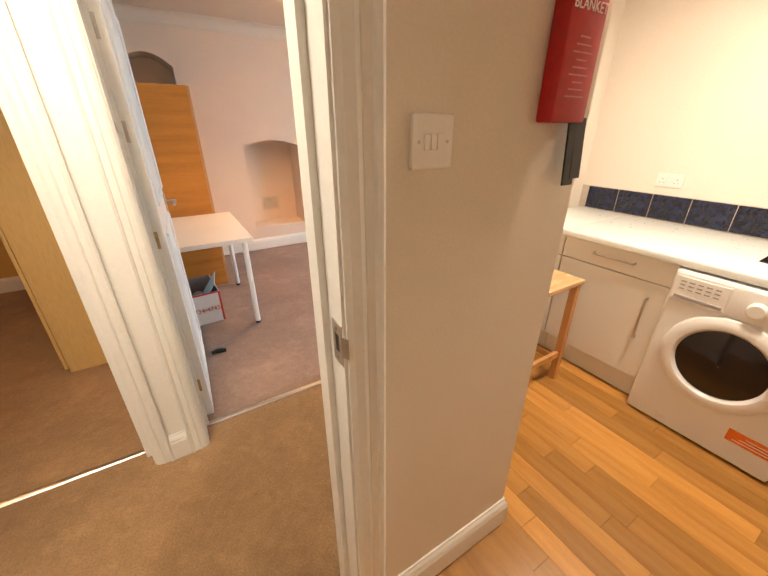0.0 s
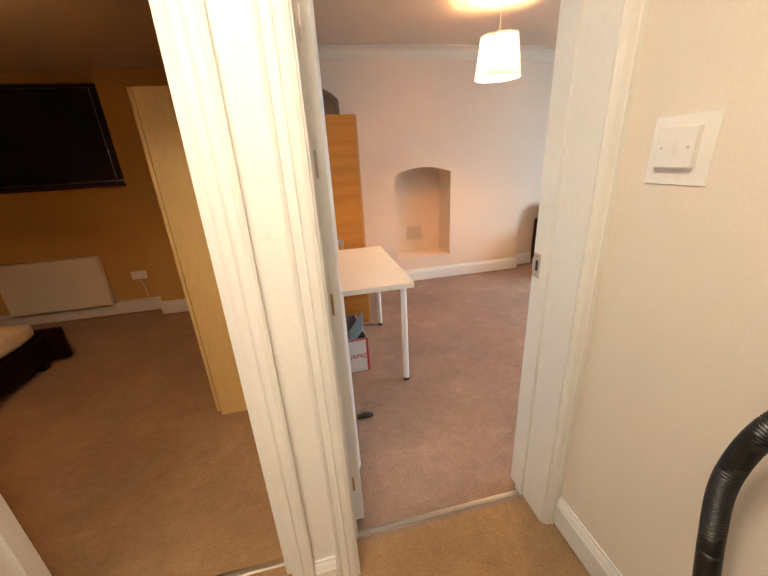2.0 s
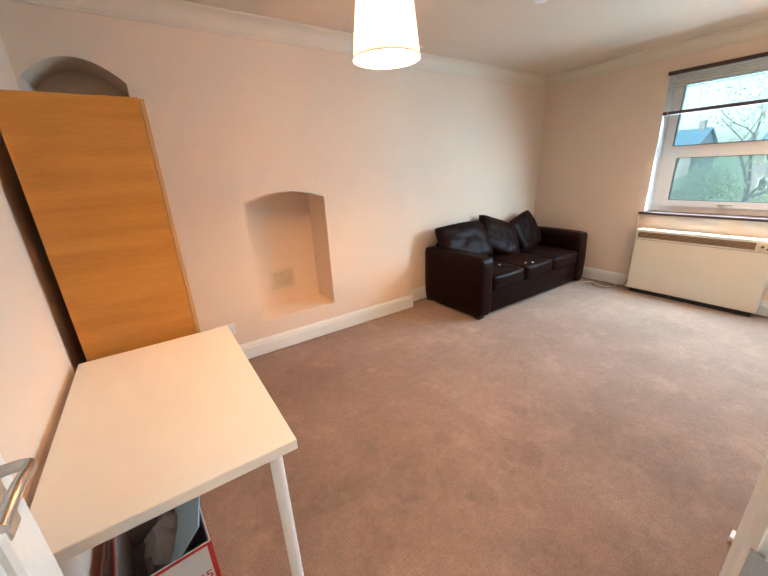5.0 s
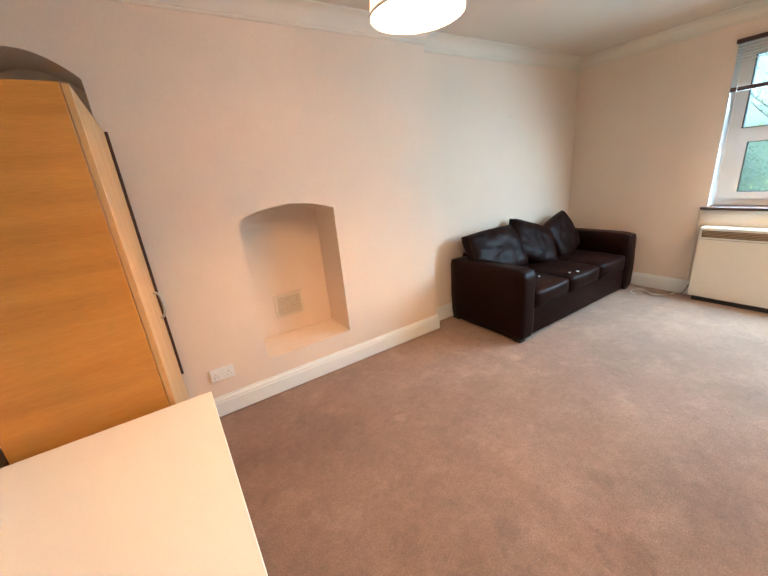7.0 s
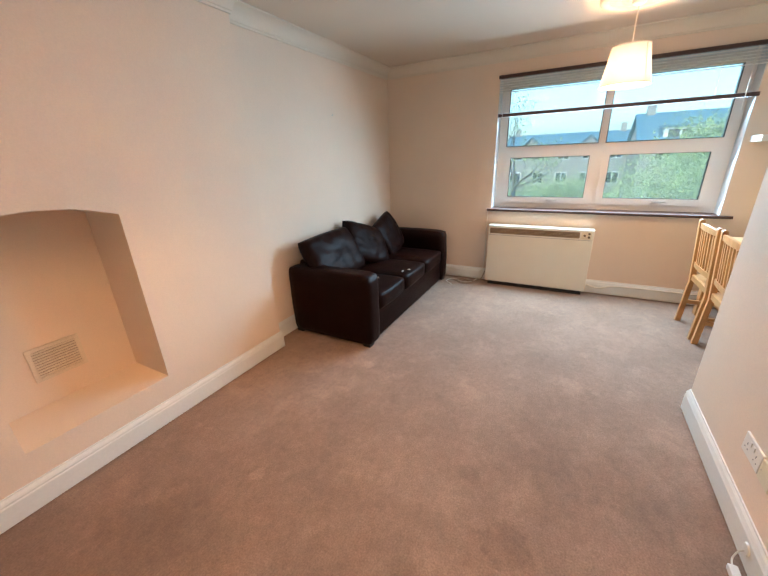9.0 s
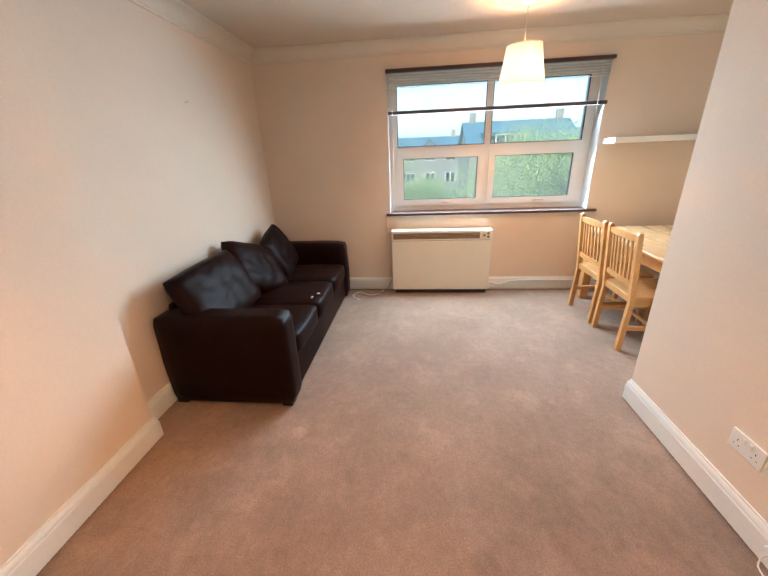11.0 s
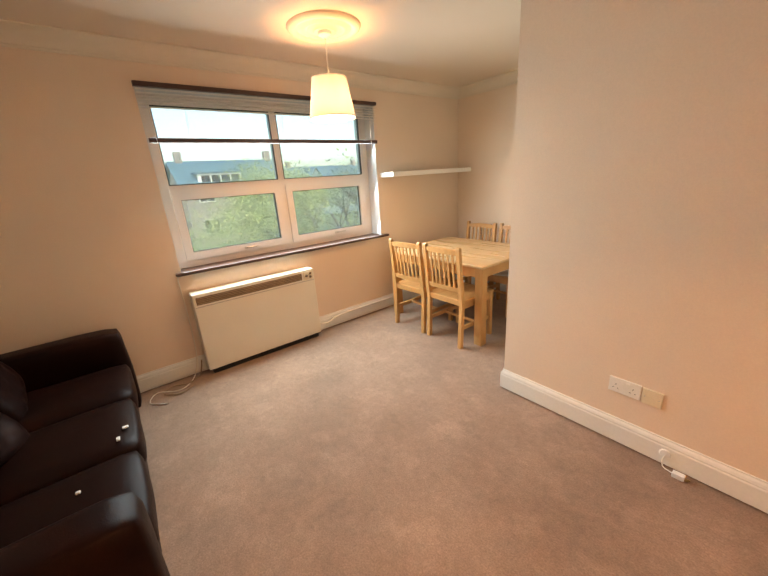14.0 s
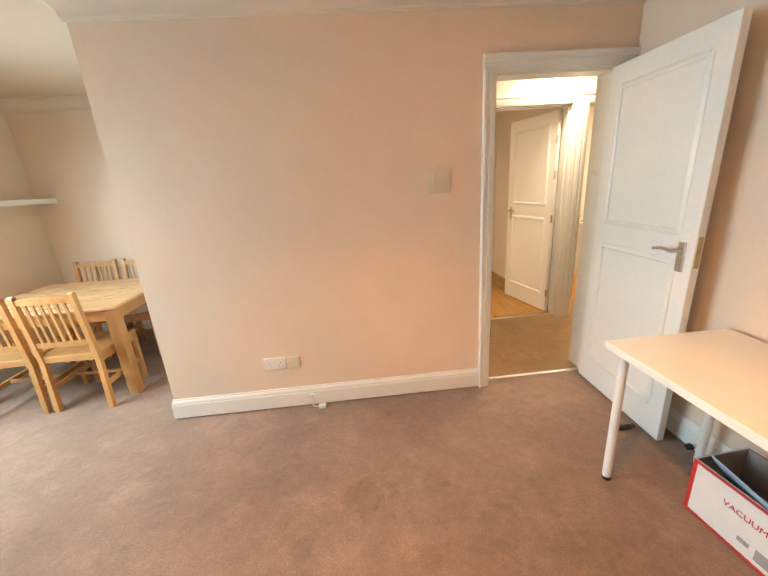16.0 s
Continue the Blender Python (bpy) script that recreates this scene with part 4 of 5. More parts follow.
for x in (sx0 + 0.06, sx1 - 0.06):
    for y in (sy0 + 0.06, sy1 - 0.06):
        part("foot", bx(B(), x - 0.035, x + 0.035, y - 0.035, y + 0.035, 0.001, 0.035, 0.004), BLACK, sofa)

# ---- white table ----
tab = thing("side_table", "white laminate table on round white legs", "table", (0, 0, 0))
tx0, tx1, ty0, ty1, tz = 1.062, 1.662, 3.095, 4.095, 0.735
part("tabletop", bx(B(), tx0, tx1, ty0, ty1, tz - 0.034, tz, 0.002, 1), WHITE_TOP, tab)
for x in (tx0 + 0.055, tx1 - 0.055):
    for y in (ty0 + 0.06, ty1 - 0.06):
        lg = part("leg", lathe(B(), ((0.0195, 0.02), (0.0195, tz - 0.036)), (x, y, 0), 20, close=True), LEGWHITE, tab, "", True)
        part("foot_cap", lathe(B(), ((0.017, 0.0), (0.021, 0.002), (0.021, 0.020)), (x, y, 0.0), 20, close=True), BLACK, lg, "black plastic foot", True)
        part("mounting_plate", bx(B(), x - 0.045, x + 0.045, y - 0.045, y + 0.045, tz - 0.040, tz - 0.0345), LEGWHITE, lg)

# ---- tall wardrobe in the corner ----
wr = thing("wardrobe", "tall beech veneer wardrobe side-on beside the white table", "wardrobe", (0, 0, 0))
wx0, wx1, wy0, wy1, wz = 1.085, 1.540, 4.13, 5.03, 1.785
part("side_panel", bx(B(), wx0, wx1 - 0.02, wy0, wy0 + 0.018, 0, wz, 0.001, 1), BEECH, wr)
part("side_panel", bx(B(), wx0, wx1 - 0.02, wy1 - 0.018, wy1, 0, wz, 0.001, 1), BEECH, wr)
part("top_panel", bx(B(), wx0, wx1 - 0.02, wy0 + 0.018, wy1 - 0.018, wz - 0.02, wz - 0.001), BEECH, wr)
part("back_panel", bx(B(), wx0, wx0 + 0.006, wy0 + 0.018, wy1 - 0.018, 0.02, wz - 0.02), BEECH, wr)
part("plinth", bx(B(), wx0 + 0.01, wx1 - 0.05, wy0 + 0.018, wy1 - 0.018, 0, 0.06), BEECH, wr)
d = part("wardrobe_door", bx(B(), wx1 - 0.018, wx1, wy0 + 0.002, wy1 - 0.022, 0.062, wz - 0.003, 0.001, 1), BEECH_EDGE, wr, "paler door front")
part("handle", tube(B(), smooth_path([(wx1, 4.80, 0.86), (wx1 + 0.022, 4.80, 0.875), (wx1 + 0.028, 4.80, 0.93), (wx1 + 0.022, 4.80, 0.985), (wx1, 4.80, 1.0)], 5), 0.006, 8), METAL, d, "curved metal bow handle", True)
# dark strip added as the shadow in the gap towards the chimney breast
part("gap_shade_strip", bx(B(), wx1 - 0.018, wx1 + 0.014, wy1 - 0.021, wy1 - 0.001, 0.42, wz - 0.003), DARKWOOD, wr, "dark strip drawn for the shaded gap beside the door")

# ---- box under the table ----
box = thing("cardboard_box", "open white and red cardboard vacuum box under the table", "box", m=pose(1.380, 3.346, 0, 0, 0, 4))
bw, bd, bh = 0.27, 0.42, 0.268
part("front_panel", bx(B(), -bw, 0, 0, 0.004, 0.002, bh), WHITECARD, box)
part("back_panel", bx(B(), -bw, 0, bd - 0.004, bd, 0.002, bh), REDCARD, box)
part("side_panel", bx(B(), -0.004, 0, 0.004, bd - 0.004, 0.002, bh), WHITECARD, box)
part("side_panel", bx(B(), -bw, -bw + 0.004, 0.004, bd - 0.004, 0.002, bh), REDCARD, box)
part("bottom_panel", bx(B(), -bw + 0.004, -0.004, 0.004, bd - 0.004, 0.002, 0.006), GREYCARD, box)
b = B()
bx(b, -0.008, -0.0045, 0.005, bd - 0.005, 0.008, bh - 0.001)
bx(b, -bw + 0.005, -0.009, 0.0045, 0.007, 0.008, bh - 0.001)
bx(b, -bw + 0.009, -0.009, bd - 0.008, bd - 0.0045, 0.008, bh - 0.001)
bx(b, -bw + 0.0045, -bw + 0.008, 0.008, bd - 0.009, 0.008, bh - 0.001)
part("inner_lining", b, GREYCARD, box, "grey unprinted inside")
b = B()
for x0, x1, y0, y1, z0, z1 in ((-bw, 0.001, -0.0012, 0.0, bh - 0.012, bh), (-0.014, 0.0012, -0.0012, 0.0, 0.002, bh - 0.012), (0.0, 0.0012, 0, bd, bh - 0.014, bh), (0.0, 0.0012, 0, bd, 0.002, 0.016), (0, 0.0012, 0, 0.016, 0.016, bh - 0.014), (0, 0.0012, bd - 0.016, bd, 0.016, bh - 0.014)):
    bx(b, x0, x1, y0, y1, z0, z1)
part("red_border", b, REDCARD, box, "red printed edges")
lettering("printed_number", "734/4745", 0.052, pose(-0.115, -0.0012, 0.125, 90, 0, 0), REDCARD, box, "red printed number")
lettering("printed_word", "VACUUM", 0.036, pose(0.0012, 0.205, 0.175, 90, 0, 90), REDCARD, box, "red printed word")
b = B()
for y0, y1, z0, z1 in ((0.26, 0.34, 0.035, 0.085), (0.30, 0.38, 0.09, 0.12), (0.20, 0.24, 0.06, 0.08)):
    bx(b, 0.0, 0.0009, y0, y1, z0, z1)
part("printed_picture", b, GREY_MARK, box)
fl = thing("card_sheet", "pale blue card sheet leaning out of a box", "card", m=pose(1.145, 3.45, 0.012, 0, 36, -8))
part("sheet", bx(B(), -0.004, 0.0, -0.04, 0.26, 0.0, 0.375), BLUECARD, fl)
bag = thing("plastic_bag", "crumpled grey bag stuffed into a box", "bag", (1.235, 3.57, 0.0))
b = B()
bmesh.ops.create_icosphere(b, subdivisions=3, radius=0.11)
for v in b.verts:
    v.co = Vector((v.co.x * 0.72, v.co.y * 1.2, v.co.z * 0.8 + 0.10)) + Vector([0.02 * noise.noise(v.co * 22 + Vector((k * 9, 0, 0))) for k in range(3)])
part("sack", b, GREYCARD, bag)

# ---- nail in the wall above the sofa ----
nail = thing("wall_nail", "small bent metal nail in the beige wall", "nail", (4.80, NR, 1.883))
part("shank", tube(B(), [(0, 0.004, 0), (0, -0.014, 0.001), (0, -0.022, 0.006)], 0.0025, 6), METAL, nail)
part("head", lathe(B(), ((0.006, -0.024), (0.006, -0.021)), (0, 0, 0.007), 10, "y", True), METAL, nail)

# ---- small things on the floor ----
b = B()
tube(b, smooth_path([(0, 0, 0.018), (0.03, 0.004, 0.02), (0.075, 0.0, 0.016), (0.095, -0.004, 0.012)], 5), [0.012] * 5 + [0.016] * 6 + [0.013] * 5, 10)
ds = tagged(part("door_wedge", b, BLACK, None, "", True), "black rubber door wedge on the carpet", "door wedge")
ds.matrix_basis = pose(1.215, 2.85, 0.0, 0, 0, 5)
dst = thing("door_stop", "black and metal door stop fixed on skirting", "door stop", (1.047, 3.10, 0.07))
part("stem", lathe(B(), ((0.010, 0.0), (0.010, 0.06)), (0, 0, 0), 12, "x", True), METAL, dst, "", True)
part("buffer", lathe(B(), ((0.016, 0.06), (0.018, 0.07), (0.014, 0.085)), (0, 0, 0), 12, "x", True), BLACK, dst, "", True)
aer = thing("aerial_lead", "white aerial lead and plug by the skirting", "cable", (3.12, 2.29, 0))
part("lead", tube(B(), smooth_path([(0.035, -0.004, 0.075), (0.045, 0.008, 0.045), (0.035, 0.020, 0.016), (0.01, 0.028, 0.013), (-0.01, 0.031, 0.013)], 6), 0.003, 6), CABLE, aer)
part("plug", bx(B(), -0.055, -0.005, 0.018, 0.048, 0.002, 0.028, 0.004), WHITECARD, aer, "white moulded plug")
part("pin", bx(B(), -0.075, -0.055, 0.026, 0.032, 0.010, 0.016), BRASS, aer)
part("pin", bx(B(), -0.070, -0.055, 0.036, 0.042, 0.010, 0.016), BRASS, aer)
b = B()
lathe(b, ((0.001, 0.008), (0.022, 0.006), (0.026, 0.0)), (3.16, SY1 + 0.018, 0.075), 18, "y")
tagged(part("cable_cap", b, GLOSS, None, "", True), "small white round cap on skirting", "cable cap")


# ---- dining set ----
def chair_parts(root):
    """Slatted chair, facing -y from its back legs at y = 0."""
    w = 0.425
    for s in (-1, 1):
        x = s * (w / 2 - 0.018)
        bm = B()
        for (y0, z0), (y1, z1) in (((0.020, 0.0), (0.0, 0.40)), ((0.0, 0.40), (0.045, 0.905))):
            hexa(bm, ((x - 0.017, y0 - 0.019, z0), (x + 0.017, y0 - 0.019, z0), (x + 0.017, y0 + 0.019, z0), (x - 0.017, y0 + 0.019, z0), (x - 0.017, y1 - 0.017, z1), (x + 0.017, y1 - 0.017, z1), (x + 0.017, y1 + 0.017, z1), (x - 0.017, y1 + 0.017, z1)))
        lathe(bm, ((0.017, -0.017), (0.017, 0.017)), (x, 0.045, 0.903), 12, "x", True)
        part("back_leg", bm, PINE, root)
        part("front_leg", bx(B(), x - 0.018, x + 0.018, -0.415, -0.379, 0, 0.425, 0.003, 1), PINE, root)
        part("side_stretcher", bx(B(), x - 0.010, x + 0.010, -0.38, 0.0, 0.17, 0.205, 0.002, 1), PINE, root)
        part("side_apron", bx(B(), x - 0.011, x + 0.011, -0.38, -0.016, 0.365, 0.425, 0.002, 1), PINE, root)
    part("cross_stretcher", bx(B(), -w / 2 + 0.03, w / 2 - 0.03, -0.21, -0.19, 0.175, 0.20, 0.002, 1), PINE, root)
    part("front_apron", bx(B(), -w / 2 + 0.03, w / 2 - 0.03, -0.41, -0.388, 0.365, 0.425, 0.002, 1), PINE, root)
    part("seat", bx(B(), -w / 2, w / 2, -0.425, 0.012, 0.425, 0.447, 0.006), PINE, root)

    def rail(z0, z1, curve, t=0.011):
        bm = B()
        n = 8
        for i in range(n):
            q = []
            for zz in (z0, z1):
                for k, side in ((i, -1), (i + 1, -1), (i + 1, 1), (i, 1)):
                    u = 2 * k / n - 1
                    x = u * (w / 2 - 0.034)
                    y = 0.045 * (zz - 0.40) / 0.505 + curve * (1 - u * u) + side * t
                    q.append((x, y, zz + (0.010 * (1 - u * u) if zz == z1 and z1 > 0.8 else 0)))
            hexa(bm, q)
        bmesh.ops.remove_doubles(bm, verts=bm.verts, dist=1e-5)
        return bm

    part("top_rail", rail(0.852, 0.890, 0.012), PINE, root)
    part("mid_rail", rail(0.520, 0.560, 0.010), PINE, root)
    part("back_apron", rail(0.395, 0.442, 0.0), PINE, root)
    for i in range(6):
        u = (i + 1) / 7 * 2 - 1
        x = u * (w / 2 - 0.034)
        c0, c1 = 0.010 * (1 - u * u), 0.012 * (1 - u * u)
        y0, y1 = 0.045 * (0.555 - 0.40) / 0.505 + c0, 0.045 * (0.856 - 0.40) / 0.505 + c1
        bm = B()
        hexa(bm, ((x - 0.009, y0 - 0.006, 0.555), (x + 0.009, y0 - 0.006, 0.555), (x + 0.009, y0 + 0.006, 0.555), (x - 0.009, y0 + 0.006, 0.555), (x - 0.009, y1 - 0.006, 0.856), (x + 0.009, y1 - 0.006, 0.856), (x + 0.009, y1 + 0.006, 0.856), (x - 0.009, y1 + 0.006, 0.856)))
        part("back_slat", bm, PINE, root)


ch = thing("dining_chair", "light pine dining chair with slatted back, tucked under table", "chair", (5.36, 2.005, 0), "chairs round the dining table", pose(5.36, 2.005, 0, 0, 0, 2))
chair_parts(ch)
copy_thing(ch, pose(4.895, 1.995, 0, 0, 0, -1))
copy_thing(ch, pose(5.46, 0.76, 0, 0, 0, 178))
copy_thing(ch, pose(4.99, 0.75, 0, 0, 0, 181))

pp = thing("paper_sheet", "white paper sheets lying on a chair seat", "paper", m=pose(4.95, 1.02, 0.4475, 0, 0, 18))
part("sheet", bx(B(), -0.105, 0.105, -0.148, 0.148, 0, 0.004), WHITECARD, pp)
dt = thing("dining_table", "light pine dining table with square legs", "dining table", (0, 0, 0))
dx0, dx1, dy0, dy1, dz = 4.580, 5.80, 0.91, 1.882, 0.742
part("tabletop", bx(B(), dx0, dx1, dy0, dy1, dz - 0.026, dz, 0.010, 3), PINE_TOP, dt)
for x in (dx0 + 0.045, dx1 - 0.045):
    for y in (dy0 + 0.045, dy1 - 0.045):
        part("leg", bx(B(), x - 0.039, x + 0.039, y - 0.039, y + 0.039, 0, dz - 0.027, 0.004, 1), PINE, dt)
for y in (dy0 + 0.045, dy1 - 0.045):
    part("apron", bx(B(), dx0 + 0.08, dx1 - 0.08, y - 0.011, y + 0.011, dz - 0.115, dz - 0.027), PINE, dt)
for x in (dx0 + 0.045, dx1 - 0.045):
    part("apron", bx(B(), x - 0.011, x + 0.011, dy0 + 0.08, dy1 - 0.08, dz - 0.115, dz - 0.027), PINE, dt)

# ---- hall: stairs, vacuum cleaner ----
st = tagged(thing("staircase", "carpeted stairs rising from the hall", "stairs"), kind="structure")
for i in range(9):
    b = B()
    x1 = -0.185 - i * 0.235
    bx(b, x1 - 0.26, x1, KY1 + 0.002, SY0 - 0.022, i * 0.165, (i + 1) * 0.165, 0.018, 3)
    part("step", b, CARPET_HALL, st)
b = B()
hexa(b, ((-2.6, SY0 - 0.02, 1.72), (-0.10, SY0 - 0.02, 0.0), (-0.10, SY0, 0.0), (-2.6, SY0, 1.72), (-2.6, SY0 - 0.02, 2.16), (-0.10, SY0 - 0.02, 0.14), (-0.10, SY0, 0.14), (-2.6, SY0, 2.16)))
part("stringer", b, GLOSS, st, "white sloping stair skirting")

vac = thing("vacuum_cleaner", "white and black cylinder vacuum cleaner with hose", "vacuum cleaner", m=pose(1.755, 1.465, 0, 0, 0, 6))
b = B()
bmesh.ops.create_uvsphere(b, u_segments=28, v_segments=18, radius=1.0)
for v in b.verts:
    x, y, z = v.co
    v.co = Vector((0.115 * math.copysign(abs(x) ** 0.75, x), 0.19 * math.copysign(abs(y) ** 0.75, y), 0.15 + (0.085 if z > 0 else 0.07) * math.copysign(abs(z) ** 0.7, z)))
part("body", b, mat("glossy_white_shell", (0.78, 0.80, 0.77), 0.22, 0.02, 6, 90, 0.0), vac, "pale glossy shell", True)
part("bumper", bx(B(), -0.118, 0.118, -0.18, 0.18, 0.045, 0.10, 0.03, 3), BLACK, vac, "", True)
for s in (-1, 1):
    wh = part("wheel", lathe(B(), ((0.001, s * 0.150), (0.085, s * 0.146), (0.092, s * 0.135), (0.092, s * 0.112), (0.001, s * 0.110)), (0, 0.07, 0.092), 32, "x"), BLACK, vac, "black tyre", True)
    part("wheel_disc", lathe(B(), ((0.001, s * 0.153), (0.066, s * 0.151), (0.070, s * 0.146)), (0, 0.07, 0.092), 32, "x"), WHITE_TOP, wh, "white wheel cover", True)
part("carry_handle", tube(B(), smooth_path([(0, -0.10, 0.225), (0, -0.07, 0.262), (0, 0.03, 0.266), (0, 0.07, 0.232)], 6), 0.013, 10), GREY_MARK, vac, "", True)
part("lid_catch", bx(B(), -0.03, 0.03, 0.11, 0.16, 0.205, 0.232, 0.006), WHITE_TOP, vac)
hose_pts = smooth_path([(1.725, 1.360, 0.22), (1.755, 1.400, 0.36), (1.775, 1.470, 0.52), (1.800, 1.520, 0.70), (1.805, 1.535, 0.86), (1.815, 1.500, 1.02), (1.820, 1.400, 1.12), (1.825, 1.280, 1.14), (1.825, 1.21, 1.04), (1.835, 1.195, 0.80), (1.835, 1.19, 0.40)], 44)
b = B()
mi = vac.matrix_basis.inverted()
tube(b, [mi @ p for p in hose_pts], [0.0215 if i % 2 else 0.0185 for i in range(len(hose_pts))], 14)
part("hose", b, BLACK, vac, "black ribbed suction hose", True, 75)
part("wand", tube(B(), [mi @ Vector((1.835, 1.19, 0.42)), mi @ Vector((1.84, 1.185, 0.03))], 0.018, 12), METAL, vac, "", True)
part("floor_head", bx(B(), 0.06, 0.16, -0.40, -0.33, 0.002, 0.045, 0.008), BLACK, vac)

# ---- bedroom ----
bwd = thing("wardrobe", "tall plain pale yellow wardrobe in lamplight", "wardrobe", (-0.042, 0.03, 0))
part("side_panel", bx(B(), 0.435, 0.865, 3.10, 3.118, 0, 1.812, 0.001, 1), BIRCH, bwd)
part("side_panel", bx(B(), 0.435, 0.865, 3.882, 3.90, 0, 1.812, 0.001, 1), BIRCH, bwd)
part("top_panel", bx(B(), 0.435, 0.865, 3.118, 3.882, 1.793, 1.811), BIRCH, bwd)
part("plinth", bx(B(), 0.43, 0.86, 3.118, 3.882, 0, 0.06), BIRCH, bwd)
for y0, y1, hy in ((3.102, 3.497, 3.46), (3.503, 3.898, 3.54)):
    d = part("wardrobe_door", bx(B(), 0.413, 0.431, y0, y1, 0.03, 1.809, 0.001, 1), BIRCH, bwd)
    part("knob", lathe(B(), ((0.006, 0.413), (0.014, 0.400), (0.012, 0.392)), (0, hy, 0.95), 14, "x", True), METAL, d, "", True)

bed = thing("bed", "low bed with dark leather base and bare mattress", "bed", (-0.17, 0.11, 0))
part("bed_base", bx(B(), -2.45, -0.95, 2.35, 4.10, 0.06, 0.26, 0.015), LEATHER, bed, "dark leather bed base", True)
part("mattress", puffed(-2.42, -0.98, 2.37, 4.08, 0.26, 0.41, 0.05, 0.012, 8), MATTRESS, bed, "bare cream mattress", True, 60)
part("headboard", bx(B(), -2.45, -0.86, 4.10, 4.17, 0.03, 0.30, 0.015), LEATHER, bed, "low dark end board", True)
for x in (-2.38, -1.0):
    for y in (2.42, 4.02):
        part("foot", bx(B(), x - 0.03, x + 0.03, y - 0.03, y + 0.03, 0, 0.06), BLACK, bed)

ph = thing("panel_heater", "flat cream panel heater low on the wall", "heater", (0, 0, 0))
part("casing", bx(B(), -1.99, -1.07, BN - 0.095, BN - 0.025, 0.15, 0.675, 0.01), CREAM_METAL, ph)
part("bracket", bx(B(), -1.75, -1.70, BN - 0.025, BN - 0.001, 0.30, 0.55), METAL, ph)
part("bracket", bx(B(), -1.25, -1.20, BN - 0.025, BN - 0.001, 0.30, 0.55), METAL, ph)
part("flex", tube(B(), smooth_path([(-1.07, BN - 0.05, 0.20), (-0.98, BN - 0.03, 0.16), (-0.82, BN - 0.03, 0.145), (-0.74, BN - 0.03, 0.19), (-0.78, BN - 0.012, 0.38)], 6), 0.004, 6), CABLE, ph)

bw_ = tagged(thing("window_2", "dark bedroom window behind a closed blind", "window", (0, 0, 0)), kind="structure")
b = B()
for x0, x1, z0, z1 in ((bwx0, bwx1, bwz0, bwz0 + 0.05), (bwx0, bwx1, bwz1 - 0.05, bwz1), (bwx0, bwx0 + 0.05, bwz0 + 0.05, bwz1 - 0.05), (bwx1 - 0.05, bwx1, bwz0 + 0.05, bwz1 - 0.05), (-1.51, -1.46, bwz0 + 0.05, bwz1 - 0.05)):
    bx(b, x0, x1, BN + 0.14, BN + 0.20, z0, z1)
part("window_frame", b, UPVC, bw_)
b = B()
bx(b, bwx0, bwx1, BN + 0.22, BN + 0.225, bwz0, bwz1)
part("pane", b, mat("night_dark_glass", (0.02, 0.02, 0.03), 0.1, 0.05, 3, 30, 0.0), bw_)
b = B()
bx(b, bwx0 - 0.04, bwx1 + 0.04, BN - 0.035, BN + 0.14, bwz0 - 0.022, bwz0 + 0.001, 0.003, 1)
part("sill", b, DARKWOOD, bw_, "dark wooden sill")
bb = thing("venetian_blind", "dark navy venetian blind, lowered and closed", "blind", ((bwx0 + bwx1) / 2, BN + 0.05, 0))
hb = (bwx1 - bwx0) / 2 - 0.01
part("head_rail", bx(B(), -hb, hb, -0.018, 0.018, bwz1 - 0.035, bwz1 - 0.006), NAVY, bb)
nb_me = mesh_of("slat", sweep(B(), ((-0.006, -0.014), (0.004, 0.0), (0.006, 0.014), (0.007, 0.014), (0.0055, 0.0), (-0.0045, -0.0145)), (-hb, 0, 0), (hb, 0, 0), (0, 1, 0), (0, 0, 1)), NAVY)
nb_n = 33
for i in range(nb_n):
    s = new("slat", nb_me)
    s.parent, s.location = bb, (0, 0, bwz1 - 0.05 - i * (bwz1 - bwz0 - 0.08) / nb_n)
part("bottom_rail", bx(B(), -hb, hb, -0.012, 0.012, bwz0 + 0.006, bwz0 + 0.020), NAVY, bb)
for x in (-0.25 * hb, hb * 0.90):
    part("cord", tube(B(), [(x, -0.012, bwz1 - 0.04), (x, -0.014, bwz0 + 0.02)], 0.002, 5), CABLE, bb)

# ---- kitchen ----
for y0, y1 in ((1.078, 1.68), (1.684, 2.03)):
    c = thing("base_cabinet", "cream kitchen base cabinet with bar handles", "cabinet", (0, 0, 0), "kitchen base cabinets")
    part("body", bx(B(), 3.285, 3.93, y0, y1, 0.15, 0.858), CAB, c)
    part("plinth", bx(B(), 3.315, 3.35, y0, y1, 0, 0.15), CAB, c)
    dr = part("drawer_front", bx(B(), 3.265, 3.283, y0 + 0.002, y1 - 0.002, 0.728, 0.856, 0.002, 1), CAB, c)
    dd = part("door", bx(B(), 3.265, 3.283, y0 + 0.002, y1 - 0.002, 0.152, 0.723, 0.002, 1), CAB, c)
    ym = (y0 + y1) / 2
    part("handle", tube(B(), [(3.265, ym - 0.11, 0.800), (3.240, ym - 0.11, 0.800), (3.240, ym + 0.11, 0.800), (3.265, ym + 0.11, 0.800)], 0.006, 8), METAL, dr, "steel bar handle", True)
    part("handle", tube(B(), [(3.265, y0 + 0.085, 0.40), (3.240, y0 + 0.085, 0.40), (3.240, y0 + 0.085, 0.635), (3.265, y0 + 0.085, 0.635)], 0.006, 8), METAL, dd, "steel bar handle", True)
